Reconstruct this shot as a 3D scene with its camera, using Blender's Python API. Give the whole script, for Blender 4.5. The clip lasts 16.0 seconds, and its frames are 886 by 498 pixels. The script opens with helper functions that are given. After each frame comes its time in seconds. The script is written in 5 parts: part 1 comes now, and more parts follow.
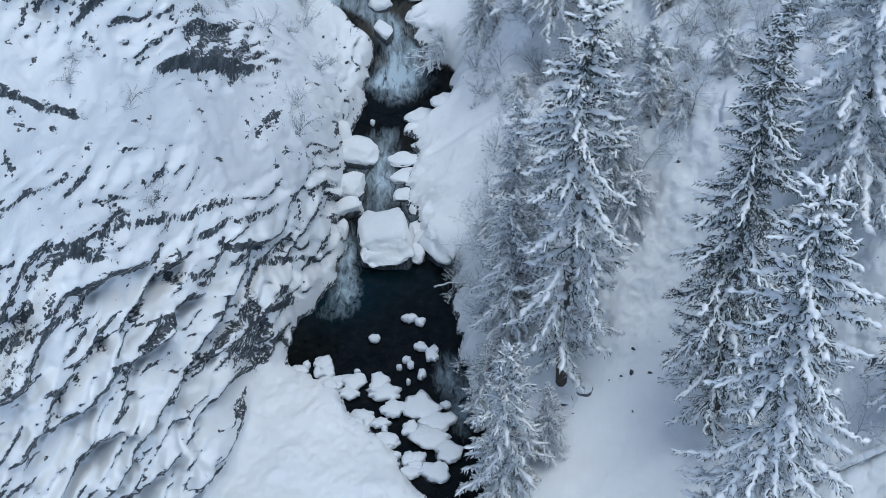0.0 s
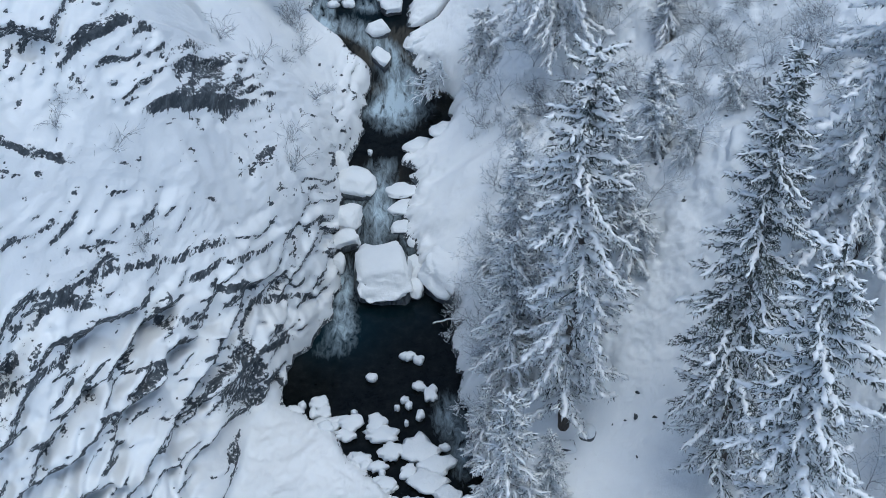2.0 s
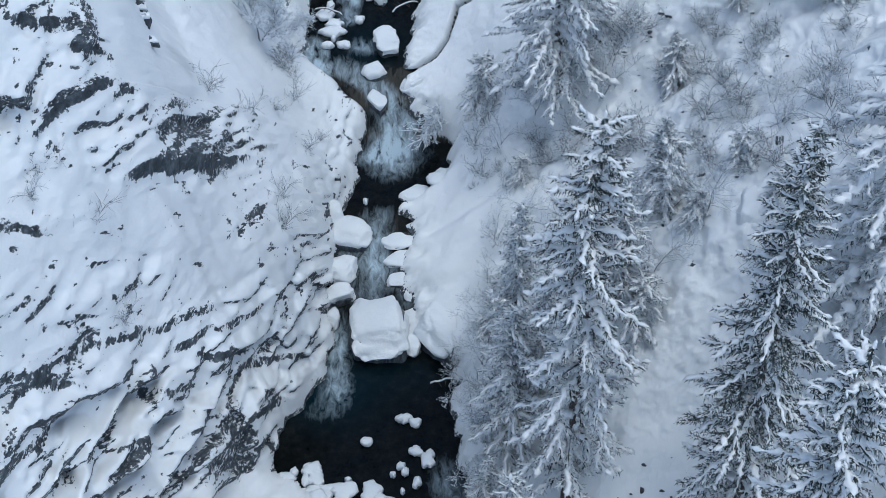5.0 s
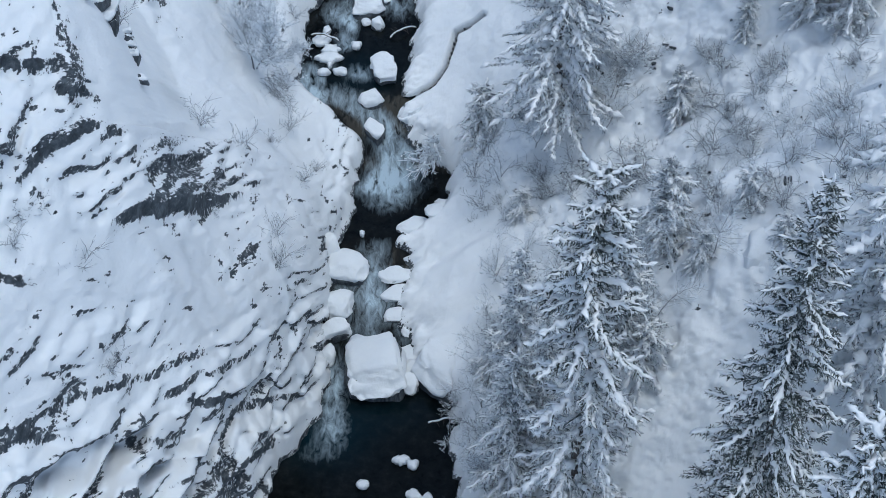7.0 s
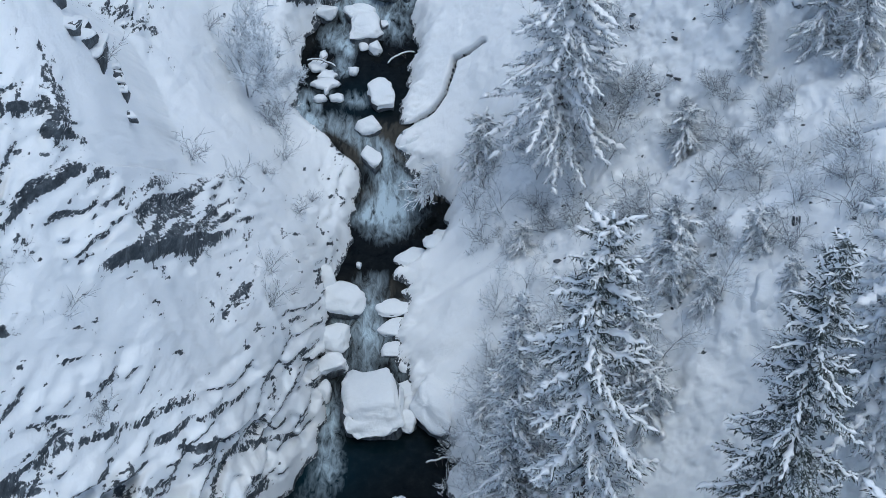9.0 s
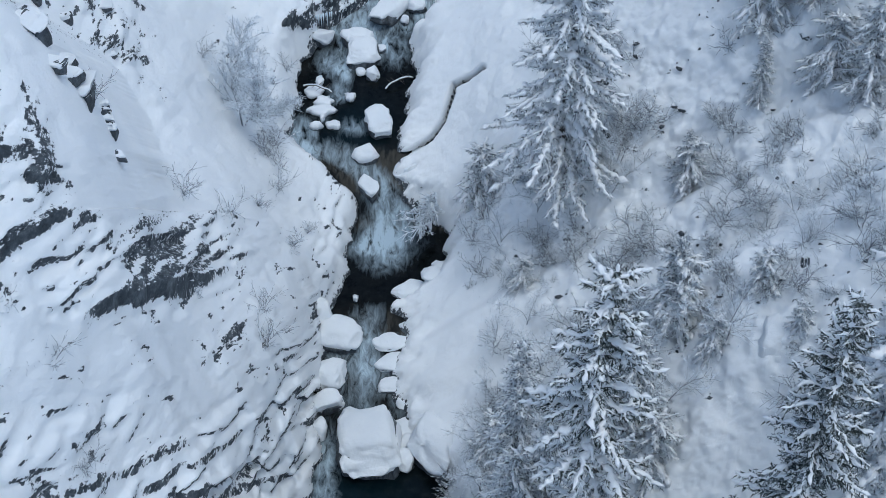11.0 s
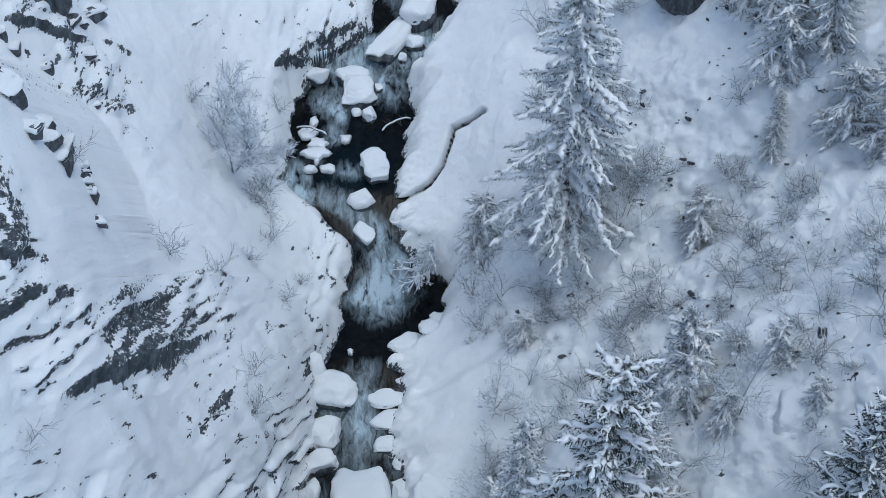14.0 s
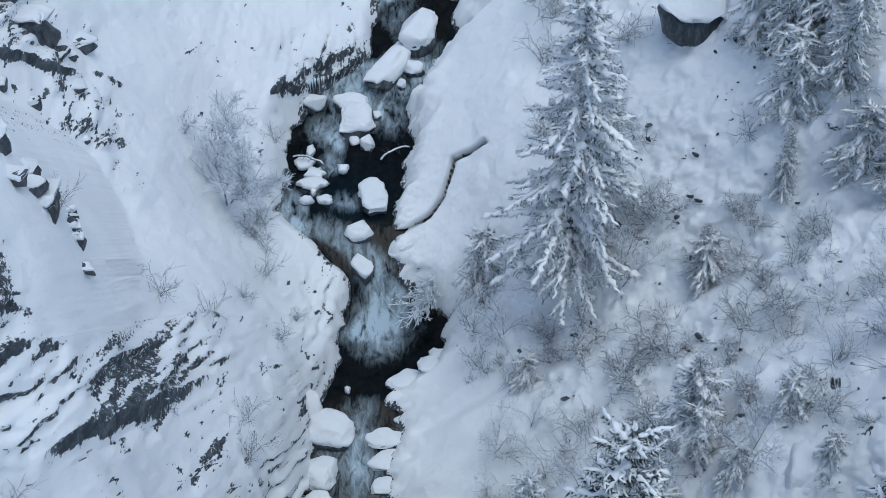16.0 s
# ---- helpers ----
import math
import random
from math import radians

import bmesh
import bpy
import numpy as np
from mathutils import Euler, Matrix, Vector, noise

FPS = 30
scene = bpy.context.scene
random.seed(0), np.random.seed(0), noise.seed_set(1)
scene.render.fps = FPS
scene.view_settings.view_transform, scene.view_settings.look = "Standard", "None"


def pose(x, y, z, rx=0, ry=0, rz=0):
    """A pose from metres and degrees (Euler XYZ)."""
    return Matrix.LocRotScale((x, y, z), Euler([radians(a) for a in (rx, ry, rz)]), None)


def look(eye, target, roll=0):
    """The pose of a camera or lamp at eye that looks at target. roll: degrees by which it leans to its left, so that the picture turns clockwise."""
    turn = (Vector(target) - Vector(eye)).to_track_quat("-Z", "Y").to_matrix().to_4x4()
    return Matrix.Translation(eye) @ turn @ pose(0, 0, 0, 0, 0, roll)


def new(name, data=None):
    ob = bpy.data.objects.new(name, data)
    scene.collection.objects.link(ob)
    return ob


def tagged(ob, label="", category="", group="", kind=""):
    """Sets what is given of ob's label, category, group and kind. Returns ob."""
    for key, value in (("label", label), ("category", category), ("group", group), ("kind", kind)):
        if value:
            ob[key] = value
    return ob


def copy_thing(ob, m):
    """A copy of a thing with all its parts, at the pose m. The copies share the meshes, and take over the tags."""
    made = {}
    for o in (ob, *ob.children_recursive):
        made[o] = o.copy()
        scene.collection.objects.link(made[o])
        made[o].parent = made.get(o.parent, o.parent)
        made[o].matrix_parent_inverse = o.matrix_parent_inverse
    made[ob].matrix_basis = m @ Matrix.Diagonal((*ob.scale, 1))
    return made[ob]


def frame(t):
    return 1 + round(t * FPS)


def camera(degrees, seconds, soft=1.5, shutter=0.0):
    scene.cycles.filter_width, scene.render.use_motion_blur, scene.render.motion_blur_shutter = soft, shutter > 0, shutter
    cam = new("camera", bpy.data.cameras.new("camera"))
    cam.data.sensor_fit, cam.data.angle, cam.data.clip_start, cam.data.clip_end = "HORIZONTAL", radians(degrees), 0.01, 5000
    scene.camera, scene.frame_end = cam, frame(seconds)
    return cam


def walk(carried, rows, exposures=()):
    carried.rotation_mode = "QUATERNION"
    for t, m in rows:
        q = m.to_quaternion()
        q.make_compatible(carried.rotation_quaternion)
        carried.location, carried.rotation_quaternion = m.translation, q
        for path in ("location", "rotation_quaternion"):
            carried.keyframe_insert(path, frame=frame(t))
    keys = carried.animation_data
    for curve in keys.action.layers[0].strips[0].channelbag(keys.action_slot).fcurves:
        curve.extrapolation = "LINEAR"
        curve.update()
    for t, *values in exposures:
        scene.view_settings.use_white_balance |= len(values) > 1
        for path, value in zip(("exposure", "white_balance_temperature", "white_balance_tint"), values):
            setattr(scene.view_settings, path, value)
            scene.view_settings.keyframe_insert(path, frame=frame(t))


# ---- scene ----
cam = camera(33.08, 16.0, 0.7)
EYE, TILT = 60.0, -43.3
ROWS = [
    (0.0, 0.000, 0.000, 0.000, 0.000, 0.000, -0.000),
    (0.5, 0.017, 0.461, 0.464, -0.002, -0.002, 0.020),
    (1.0, 0.030, 0.973, 0.977, -0.005, -0.007, 0.030),
    (1.5, 0.047, 1.466, 1.455, -0.005, -0.012, 0.030),
    (2.0, 0.050, 2.003, 1.984, -0.005, -0.015, 0.040),
    (2.5, 0.051, 2.502, 2.479, -0.007, -0.019, 0.050),
    (3.0, 0.058, 3.046, 3.018, -0.010, -0.019, 0.050),
    (3.5, 0.078, 3.552, 3.513, -0.012, -0.027, 0.040),
    (4.0, 0.111, 4.090, 4.040, -0.012, -0.029, 0.040),
    (6.5, 0.224, 6.624, 6.479, -0.002, -0.066, -0.020),
    (7.0, 0.251, 7.117, 6.965, -0.005, -0.068, -0.030),
    (7.5, 0.272, 7.565, 7.408, -0.002, -0.071, -0.040),
    (8.0, 0.285, 8.038, 7.885, -0.007, -0.078, -0.040),
    (8.5, 0.302, 8.493, 8.309, -0.007, -0.080, -0.060),
    (9.0, 0.324, 8.986, 8.775, -0.007, -0.088, -0.070),
    (11.5, 0.403, 11.386, 11.005, -0.012, -0.105, -0.120),
    (12.0, 0.412, 11.936, 11.475, -0.015, -0.109, -0.120),
    (12.5, 0.425, 12.416, 11.906, -0.017, -0.112, -0.140),
    (13.0, 0.436, 12.947, 12.375, -0.019, -0.114, -0.150),
    (13.5, 0.448, 13.453, 12.796, -0.019, -0.117, -0.160),
    (14.0, 0.458, 13.990, 13.260, -0.015, -0.124, -0.180),
    (14.5, 0.456, 14.490, 13.693, -0.012, -0.131, -0.200),
    (15.0, 0.456, 15.008, 14.168, -0.015, -0.141, -0.220),
    (15.5, 0.465, 15.494, 14.592, -0.010, -0.143, -0.250),
    (16.0, 0.459, 16.026, 15.056, -0.017, -0.143, -0.260),
]
walk(cam, [(t, pose(0, 0, EYE, TILT, 0, 0) @ pose(x, y, z, 90 + pitch, roll, yaw)) for t, x, y, z, yaw, pitch, roll in ROWS], [(0.0, 0.07, 6000, 1), (9.0, 0.04, 6000, 1), (16.0, -0.03, 6000, 1)])

# ---- light ----
SUN_UP, SUN_ROUND = radians(74), radians(137)
world = bpy.data.worlds.new("overcast_sky")
scene.world = world
world.use_nodes = True
wn, wl = world.node_tree.nodes, world.node_tree.links
sky = wn.new("ShaderNodeTexSky")
sky.sky_type, sky.sun_disc, sky.sun_elevation, sky.sun_rotation = "NISHITA", False, SUN_UP, SUN_ROUND
sky.air_density, sky.dust_density, sky.ozone_density = 1.0, 2.0, 1.5
wl.new(sky.outputs["Color"], wn["Background"].inputs["Color"])
wn["Background"].inputs["Strength"].default_value = 0.15
sun_data = bpy.data.lights.new("sun", "SUN")
sun_data.energy, sun_data.angle, sun_data.color = 0.85, radians(35), (1.0, 0.98, 0.96)
sun = new("sun", sun_data)
sun.matrix_basis = look((18.8, -20, 75 + 96), (0, 0, 75))


# ---- materials ----
def material(name):
    mat = bpy.data.materials.new(name)
    mat.use_nodes = True
    return mat, mat.node_tree.nodes, mat.node_tree.links, mat.node_tree.nodes["Principled BSDF"]


def ramp(nodes, stops):
    r = nodes.new("ShaderNodeValToRGB")
    e = r.color_ramp.elements
    while len(e) < len(stops):
        e.new(0.5)
    for item, (at, col) in zip(e, stops):
        item.position, item.color = at, (*col, 1)
    return r


def noise_node(nodes, links, scale, detail=4, rough=0.55, coord="Object", stretch=None, turn=None, swirl=0.0):
    tc = nodes.new("ShaderNodeTexCoord")
    n = nodes.new("ShaderNodeTexNoise")
    n.inputs["Scale"].default_value, n.inputs["Detail"].default_value, n.inputs["Roughness"].default_value = scale, detail, rough
    n.inputs["Distortion"].default_value = swirl
    m = nodes.new("ShaderNodeMapping")
    if stretch:
        m.inputs["Scale"].default_value = stretch
    if turn:
        m.inputs["Rotation"].default_value = [radians(a) for a in turn]
    links.new(tc.outputs[coord], m.inputs["Vector"])
    links.new(m.outputs["Vector"], n.inputs["Vector"])
    return n.outputs["Fac"]


def bump(nodes, links, bsdf, height, strength, distance):
    b = nodes.new("ShaderNodeBump")
    b.inputs["Strength"].default_value, b.inputs["Distance"].default_value = strength, distance
    links.new(height, b.inputs["Height"])
    links.new(b.outputs["Normal"], bsdf.inputs["Normal"])


def mix_color(nodes, links, fac, a, b, kind="MIX"):
    m = nodes.new("ShaderNodeMix")
    m.data_type, m.blend_type = "RGBA", kind
    for socket, value in ((m.inputs[0], fac), (m.inputs[6], a), (m.inputs[7], b)):
        if isinstance(value, (int, float)):
            socket.default_value = value
        elif isinstance(value, tuple):
            socket.default_value = (*value, 1)
        else:
            links.new(value, socket)
    return m.outputs[2]


def math_node(nodes, links, op, a, b=0.0, clamp=False):
    m = nodes.new("ShaderNodeMath")
    m.operation, m.use_clamp = op, clamp
    for socket, value in zip(m.inputs, (a, b)):
        if isinstance(value, (int, float)):
            socket.default_value = value
        else:
            links.new(value, socket)
    return m.outputs[0]


def snow_material(name="snow", lo=(0.71, 0.745, 0.78), hi=(0.79, 0.815, 0.835)):
    mat, n, l, b = material(name)
    fac = noise_node(n, l, 0.6, 5)
    r = ramp(n, [(0.3, lo), (0.7, hi)])
    l.new(fac, r.inputs["Fac"])
    l.new(r.outputs["Color"], b.inputs["Base Color"])
    b.inputs["Roughness"].default_value = 0.75
    b.inputs["Specular IOR Level"].default_value = 0.25
    bump(n, l, b, noise_node(n, l, 2.6, 6, 0.6), 0.45, 0.18)
    return mat


def rock_colours(n, l, scale=1.0, grain=None):
    """Grey limestone, banded along its bedding and stained brown in places."""
    band = grain or noise_node(n, l, 1.4 * scale, 8, 0.65, stretch=(2.2, 1.0, 0.6), turn=(0, 30, 20))
    r = ramp(n, [(0.3, (0.018, 0.022, 0.028)), (0.5, (0.058, 0.07, 0.083)), (0.72, (0.165, 0.187, 0.205))])
    l.new(band, r.inputs["Fac"])
    stain = noise_node(n, l, 0.35 * scale, 3)
    sr = ramp(n, [(0.5, (0, 0, 0)), (0.68, (1, 1, 1))])
    l.new(stain, sr.inputs["Fac"])
    return mix_color(n, l, math_node(n, l, "MULTIPLY", sr.outputs["Color"], 0.08), r.outputs["Color"], (0.09, 0.088, 0.082)), band


def rock_material(name="wet_rock", dark=1.0):
    mat, n, l, b = material(name)
    col, band = rock_colours(n, l, 1.6)
    l.new(mix_color(n, l, 1.0, col, (dark, dark, dark), "MULTIPLY"), b.inputs["Base Color"])
    b.inputs["Roughness"].default_value = 0.6
    bump(n, l, b, band, 0.9, 0.2)
    return mat


def ground_material():
    """Snow over rock: the attribute bare says where the rock is too steep to hold snow, and carries dark lines for the
    shade under ledges.
    """
    mat, n, l, b = material("snowy_mountainside")
    at = n.new("ShaderNodeAttribute")
    at.attribute_name = "bare"
    bed = n.new("ShaderNodeAttribute")
    bed.attribute_name = "bed"

    def streaks(scale, detail, rough, stretch):
        m, t = n.new("ShaderNodeMapping"), n.new("ShaderNodeTexNoise")
        m.inputs["Scale"].default_value = stretch
        t.inputs["Scale"].default_value, t.inputs["Detail"].default_value, t.inputs["Roughness"].default_value = scale, detail, rough
        l.new(bed.outputs["Vector"], m.inputs["Vector"])
        l.new(m.outputs["Vector"], t.inputs["Vector"])
        return t.outputs["Fac"]
    fine = streaks(2.6, 7, 0.7, (1.9, 0.8, 1.0))
    speck = streaks(8.0, 3, 0.6, (1.3, 0.9, 1.0))
    scratch = streaks(4.6, 5, 0.66, (1.7, 0.6, 1.0))
    s = math_node(n, l, "ADD", at.outputs["Fac"], math_node(n, l, "MULTIPLY", math_node(n, l, "SUBTRACT", fine, 0.5), 1.15))
    s = math_node(n, l, "ADD", s, math_node(n, l, "MULTIPLY", math_node(n, l, "SUBTRACT", scratch, 0.5), 1.2))
    s = math_node(n, l, "ADD", s, math_node(n, l, "MULTIPLY", math_node(n, l, "SUBTRACT", speck, 0.5), 0.8))
    edge = ramp(n, [(0.455, (0, 0, 0)), (0.51, (0.75, 0.75, 0.75)), (0.6, (1, 1, 1))])
    l.new(s, edge.inputs["Fac"])
    big = noise_node(n, l, 0.25, 4)
    sr = ramp(n, [(0.3, (0.75, 0.78, 0.81)), (0.7, (0.84, 0.86, 0.875))])
    l.new(big, sr.inputs["Fac"])
    rock, band = rock_colours(n, l, grain=streaks(2.4, 8, 0.72, (1.5, 0.8, 1.0)))
    l.new(mix_color(n, l, edge.outputs["Color"], sr.outputs["Color"], rock), b.inputs["Base Color"])
    b.inputs["Roughness"].default_value = 0.75
    b.inputs["Specular IOR Level"].default_value = 0.25
    h = math_node(n, l, "ADD", math_node(n, l, "MULTIPLY", fine, 0.5), math_node(n, l, "MULTIPLY", math_node(n, l, "MULTIPLY", edge.outputs["Color"], -0.8), 1.0))
    h = math_node(n, l, "ADD", h, math_node(n, l, "MULTIPLY", band, 0.35))
    h = math_node(n, l, "ADD", h, math_node(n, l, "MULTIPLY", scratch, -0.2))
    h = math_node(n, l, "ADD", h, math_node(n, l, "MULTIPLY", noise_node(n, l, 1.6, 5, 0.6), 0.6))
    bump(n, l, b, h, 0.55, 0.18)
    return mat


def water_material():
    mat, n, l, b = material("cold_stream_water")
    at = n.new("ShaderNodeAttribute")
    at.attribute_name = "foam"
    streak = noise_node(n, l, 1.9, 7, 0.65, stretch=(1.5, 0.6, 0.5), turn=(0, 0, 12), swirl=0.7)
    f = math_node(n, l, "MULTIPLY", at.outputs["Fac"], math_node(n, l, "MULTIPLY", math_node(n, l, "SUBTRACT", streak, 0.26), 3.4))
    fr = ramp(n, [(0.1, (0, 0, 0)), (1.0, (1, 1, 1))])
    l.new(f, fr.inputs["Fac"])
    bed = noise_node(n, l, 2.2, 5, 0.6)
    br = ramp(n, [(0.35, (0.002, 0.003, 0.0035)), (0.55, (0.005, 0.0065, 0.007)), (0.8, (0.014, 0.015, 0.015))])
    l.new(bed, br.inputs["Fac"])
    deep = n.new("ShaderNodeAttribute")
    deep.attribute_name = "deep"
    base = mix_color(n, l, deep.outputs["Fac"], br.outputs["Color"], (0.002, 0.016, 0.025))
    l.new(mix_color(n, l, fr.outputs["Color"], base, (0.42, 0.52, 0.59)), b.inputs["Base Color"])
    rr = ramp(n, [(0.0, (0.08, 0.08, 0.08)), (1.0, (0.7, 0.7, 0.7))])
    l.new(fr.outputs["Color"], rr.inputs["Fac"])
    l.new(rr.outputs["Color"], b.inputs["Roughness"])
    b.inputs["IOR"].default_value = 1.33
    b.inputs["Specular IOR Level"].default_value = 0.2
    bump(n, l, b, noise_node(n, l, 3.0, 4, 0.5, stretch=(1.4, 0.8, 1)), 0.25, 0.1)
    return mat


def bark_material(name="bark", lo=(0.03, 0.025, 0.022), hi=(0.12, 0.10, 0.09)):
    mat, n, l, b = material(name)
    r = ramp(n, [(0.35, lo), (0.7, hi)])
    l.new(noise_node(n, l, 6, 5, 0.6, stretch=(3, 3, 0.6)), r.inputs["Fac"])
    l.new(r.outputs["Color"], b.inputs["Base Color"])
    b.inputs["Roughness"].default_value = 0.9
    return mat


def needle_material(name, stops):
    """Dark spruce needles, dusted with frost."""
    mat, n, l, b = material(name)
    geo = n.new("ShaderNodeNewGeometry")
    r = ramp(n, stops)
    v = math_node(n, l, "ADD", math_node(n, l, "MULTIPLY", geo.outputs["Random Per Island"], 0.75), math_node(n, l, "MULTIPLY", noise_node(n, l, 6, 3), 0.3))
    l.new(v, r.inputs["Fac"])
    l.new(r.outputs["Color"], b.inputs["Base Color"])
    b.inputs["Roughness"].default_value = 0.85
    return mat


def frost_material():
    """Twigs with hoar frost: mostly white, dark bark showing through."""
    mat, n, l, b = material("frosted_twigs")
    geo = n.new("ShaderNodeNewGeometry")
    r = ramp(n, [(0.0, (0.1, 0.11, 0.13)), (0.25, (0.36, 0.4, 0.45)), (0.38, (0.74, 0.79, 0.84)), (1.0, (0.86, 0.9, 0.94))])
    v = math_node(n, l, "ADD", math_node(n, l, "MULTIPLY", geo.outputs["Random Per Island"], 0.7), math_node(n, l, "MULTIPLY", noise_node(n, l, 3, 4), 0.35))
    l.new(v, r.inputs["Fac"])
    l.new(r.outputs["Color"], b.inputs["Base Color"])
    b.inputs["Roughness"].default_value = 0.9
    return mat


# Snow for the boughs, its colour lightened to offset shade within the crowns.
M_LIFTED_SNOW = snow_material("lightened_bough_snow", (0.86, 0.875, 0.89), (0.93, 0.94, 0.95))
M_SNOW, M_ROCK, M_GROUND, M_WATER = snow_material(), rock_material(), ground_material(), water_material()
M_BARK, M_NEEDLE, M_FROST = bark_material(), needle_material("spruce_needles", [(0.0, (0.013, 0.019, 0.018)), (0.42, (0.035, 0.046, 0.043)), (0.66, (0.19, 0.215, 0.22)), (1.0, (0.62, 0.66, 0.7))]), frost_material()
M_DUSTED = needle_material("frosted_needles", [(0.0, (0.035, 0.046, 0.05)), (0.28, (0.12, 0.14, 0.15)), (0.5, (0.45, 0.49, 0.53)), (1.0, (0.8, 0.83, 0.86))])
M_TWIG = bark_material("dark_twigs", (0.045, 0.048, 0.055), (0.42, 0.455, 0.5))

# ---- shape of the gorge ----
# stream: y, height of the water
STREAM = np.array([(20, 0.0), (64, 0.3), (66.5, 1.0), (69, 1.8), (71.5, 2.8), (77, 3.3), (78.5, 4.8), (81, 6.2), (84, 6.7), (88, 7.2), (92, 8.2), (97, 10), (106, 13), (140, 25)])
# y, x of the water's edge on the cliff's side and on the forest's side
EDGE_L = np.array([(20, 10), (40, 2.5), (45.5, -0.7), (48.8, -2.7), (50.6, -4.2), (52.6, -5.5), (54.6, -8.5), (57, -8.3), (59.3, -7.1), (61, -6.2), (65, -6.1), (70.5, -6.1), (72.3, -5.2), (78, -4.6), (79.3, -5.8), (81, -8.6), (87, -8.2), (90, -6.8), (92, -4.3), (96, -3.4), (140, -3)])
EDGE_R = np.array([(20, 14), (40, 4), (45.6, 2.1), (50, 1.9), (52.6, 1.5), (55.8, 1.0), (58, 0.7), (61.8, 0.7), (62.6, -0.8), (65.5, -1.6), (66.6, -2.5), (67.8, -2.4), (69.6, -1.5), (71.4, -2.3), (72.2, -1.3), (74.3, 0.6), (77, 0.5), (78.3, -1.9), (80.4, -2.3), (85.8, -1.4), (89, -1.6), (91.6, 0), (92.7, 1.9), (95.7, 1), (140, 1)])
# foot of the rock wall where a snow shelf lies between it and the water
FOOT = np.array([(20, -24), (36, -18.5), (41, -14.8), (43.5, -12.6), (45.6, -10.9), (49, -10.3), (52.2, -10.1), (54.6, -8.6), (57, -8.3)])
KNOTS_L = (-60, -26, -20, -16, -14, -11, -9, -7, -5.5)
SLOPE_L = {
    20: (60, 32, 27, 21, 17, 14, 12, 10, 8),
    46: (60, 33, 27, 20.7, 17, 14.5, 12, 10, 8),
    50: (60, 34, 28, 21, 18.4, 14.8, 12.5, 10.5, 8.5),
    54: (60, 35, 30, 26.5, 24.1, 15.6, 12.6, 10, 8),
    58: (60, 37, 33, 30, 28, 17.5, 13.2, 10.3, 8.5),
    62: (60, 36, 31, 29.5, 26.1, 15.2, 12.8, 10.5, 8.5),
    64.5: (60, 36, 31, 26.8, 23.6, 15, 12.5, 9.8, 7.8),
    67: (60, 33, 24, 18.4, 16.8, 14.2, 11.8, 9, 6.8),
    70: (60, 32, 23.6, 17.6, 16, 13.4, 10.8, 7.4, 5.4),
    74: (60, 33, 25.5, 18.6, 16.1, 12, 9, 5.2, 3.6),
    80: (60, 33, 26, 19.2, 15.8, 9.8, 7.2, 6.8, 5.9),
    88: (60, 34, 27, 20, 16.5, 12.5, 11, 9, 8),
    98: (62, 37, 30, 23, 19.5, 16, 14, 12.5, 11.5),
    140: (75, 50, 43, 36, 32, 29, 27, 26, 25)}
KNOTS_R = (-2, 1, 3, 6, 9, 13, 17, 22, 28, 60)
SLOPE_R = {
    20: (1, 1.2, 2, 2.5, 3, 4, 6, 9, 13, 40),
    46: (1, 1.2, 2, 2.8, 3, 4, 7, 10, 14, 40),
    49: (1, 1.2, 2.5, 4, 4, 5, 9, 13, 17, 44),
    53: (1, 1.5, 4.5, 7.5, 9, 11, 14.5, 19, 24, 50),
    57: (1, 2, 5.5, 9, 12, 16.4, 18.8, 23, 28, 55),
    64: (1.8, 3.6, 6.7, 11.5, 11.7, 15.6, 18.1, 24.5, 30, 56),
    70: (3, 4.2, 7, 10.9, 11.4, 14.8, 21.3, 26, 31, 58),
    76: (4.2, 5, 8.5, 12, 15.3, 18.9, 23.4, 28, 33, 60),
    84: (8, 10, 12, 14, 16.3, 19.6, 25.5, 30, 35, 62),
    94: (10.5, 11.5, 13.5, 16.5, 19.5, 23.5, 28.5, 33, 38, 65),
    106: (14, 15.5, 17.5, 20.5, 23.5, 27.5, 32.5, 37, 42, 70),
    140: (25, 27, 29, 32, 35, 39, 44, 49, 54, 80)}


def blur(a, sigma, axis):
    k = np.arange(-int(3 * sigma) - 1, int(3 * sigma) + 2)
    w = np.exp(-0.5 * (k / sigma) ** 2)
    w /= w.sum()
    pad = [(0, 0), (0, 0)]
    pad[axis] = (len(k) // 2, len(k) // 2)
    b = np.pad(a, pad, mode="edge")
    n = a.shape[axis]
    return sum(w[i] * np.take(b, np.arange(i, i + n), axis) for i in range(len(k)))


CELL = 0.2
GX, GY = np.arange(-60, 60.01, CELL), np.arange(20, 140.01, CELL)


def table(knots, rows):
    ys = sorted(rows)
    across = np.array([np.interp(GX, knots, rows[y]) for y in ys])
    full = np.array([np.interp(GY, ys, across[:, i]) for i in range(len(GX))])
    return blur(blur(full, 4.5, 0), 7, 1)


def stream_height(y):
    return np.interp(y, STREAM[:, 0], STREAM[:, 1])


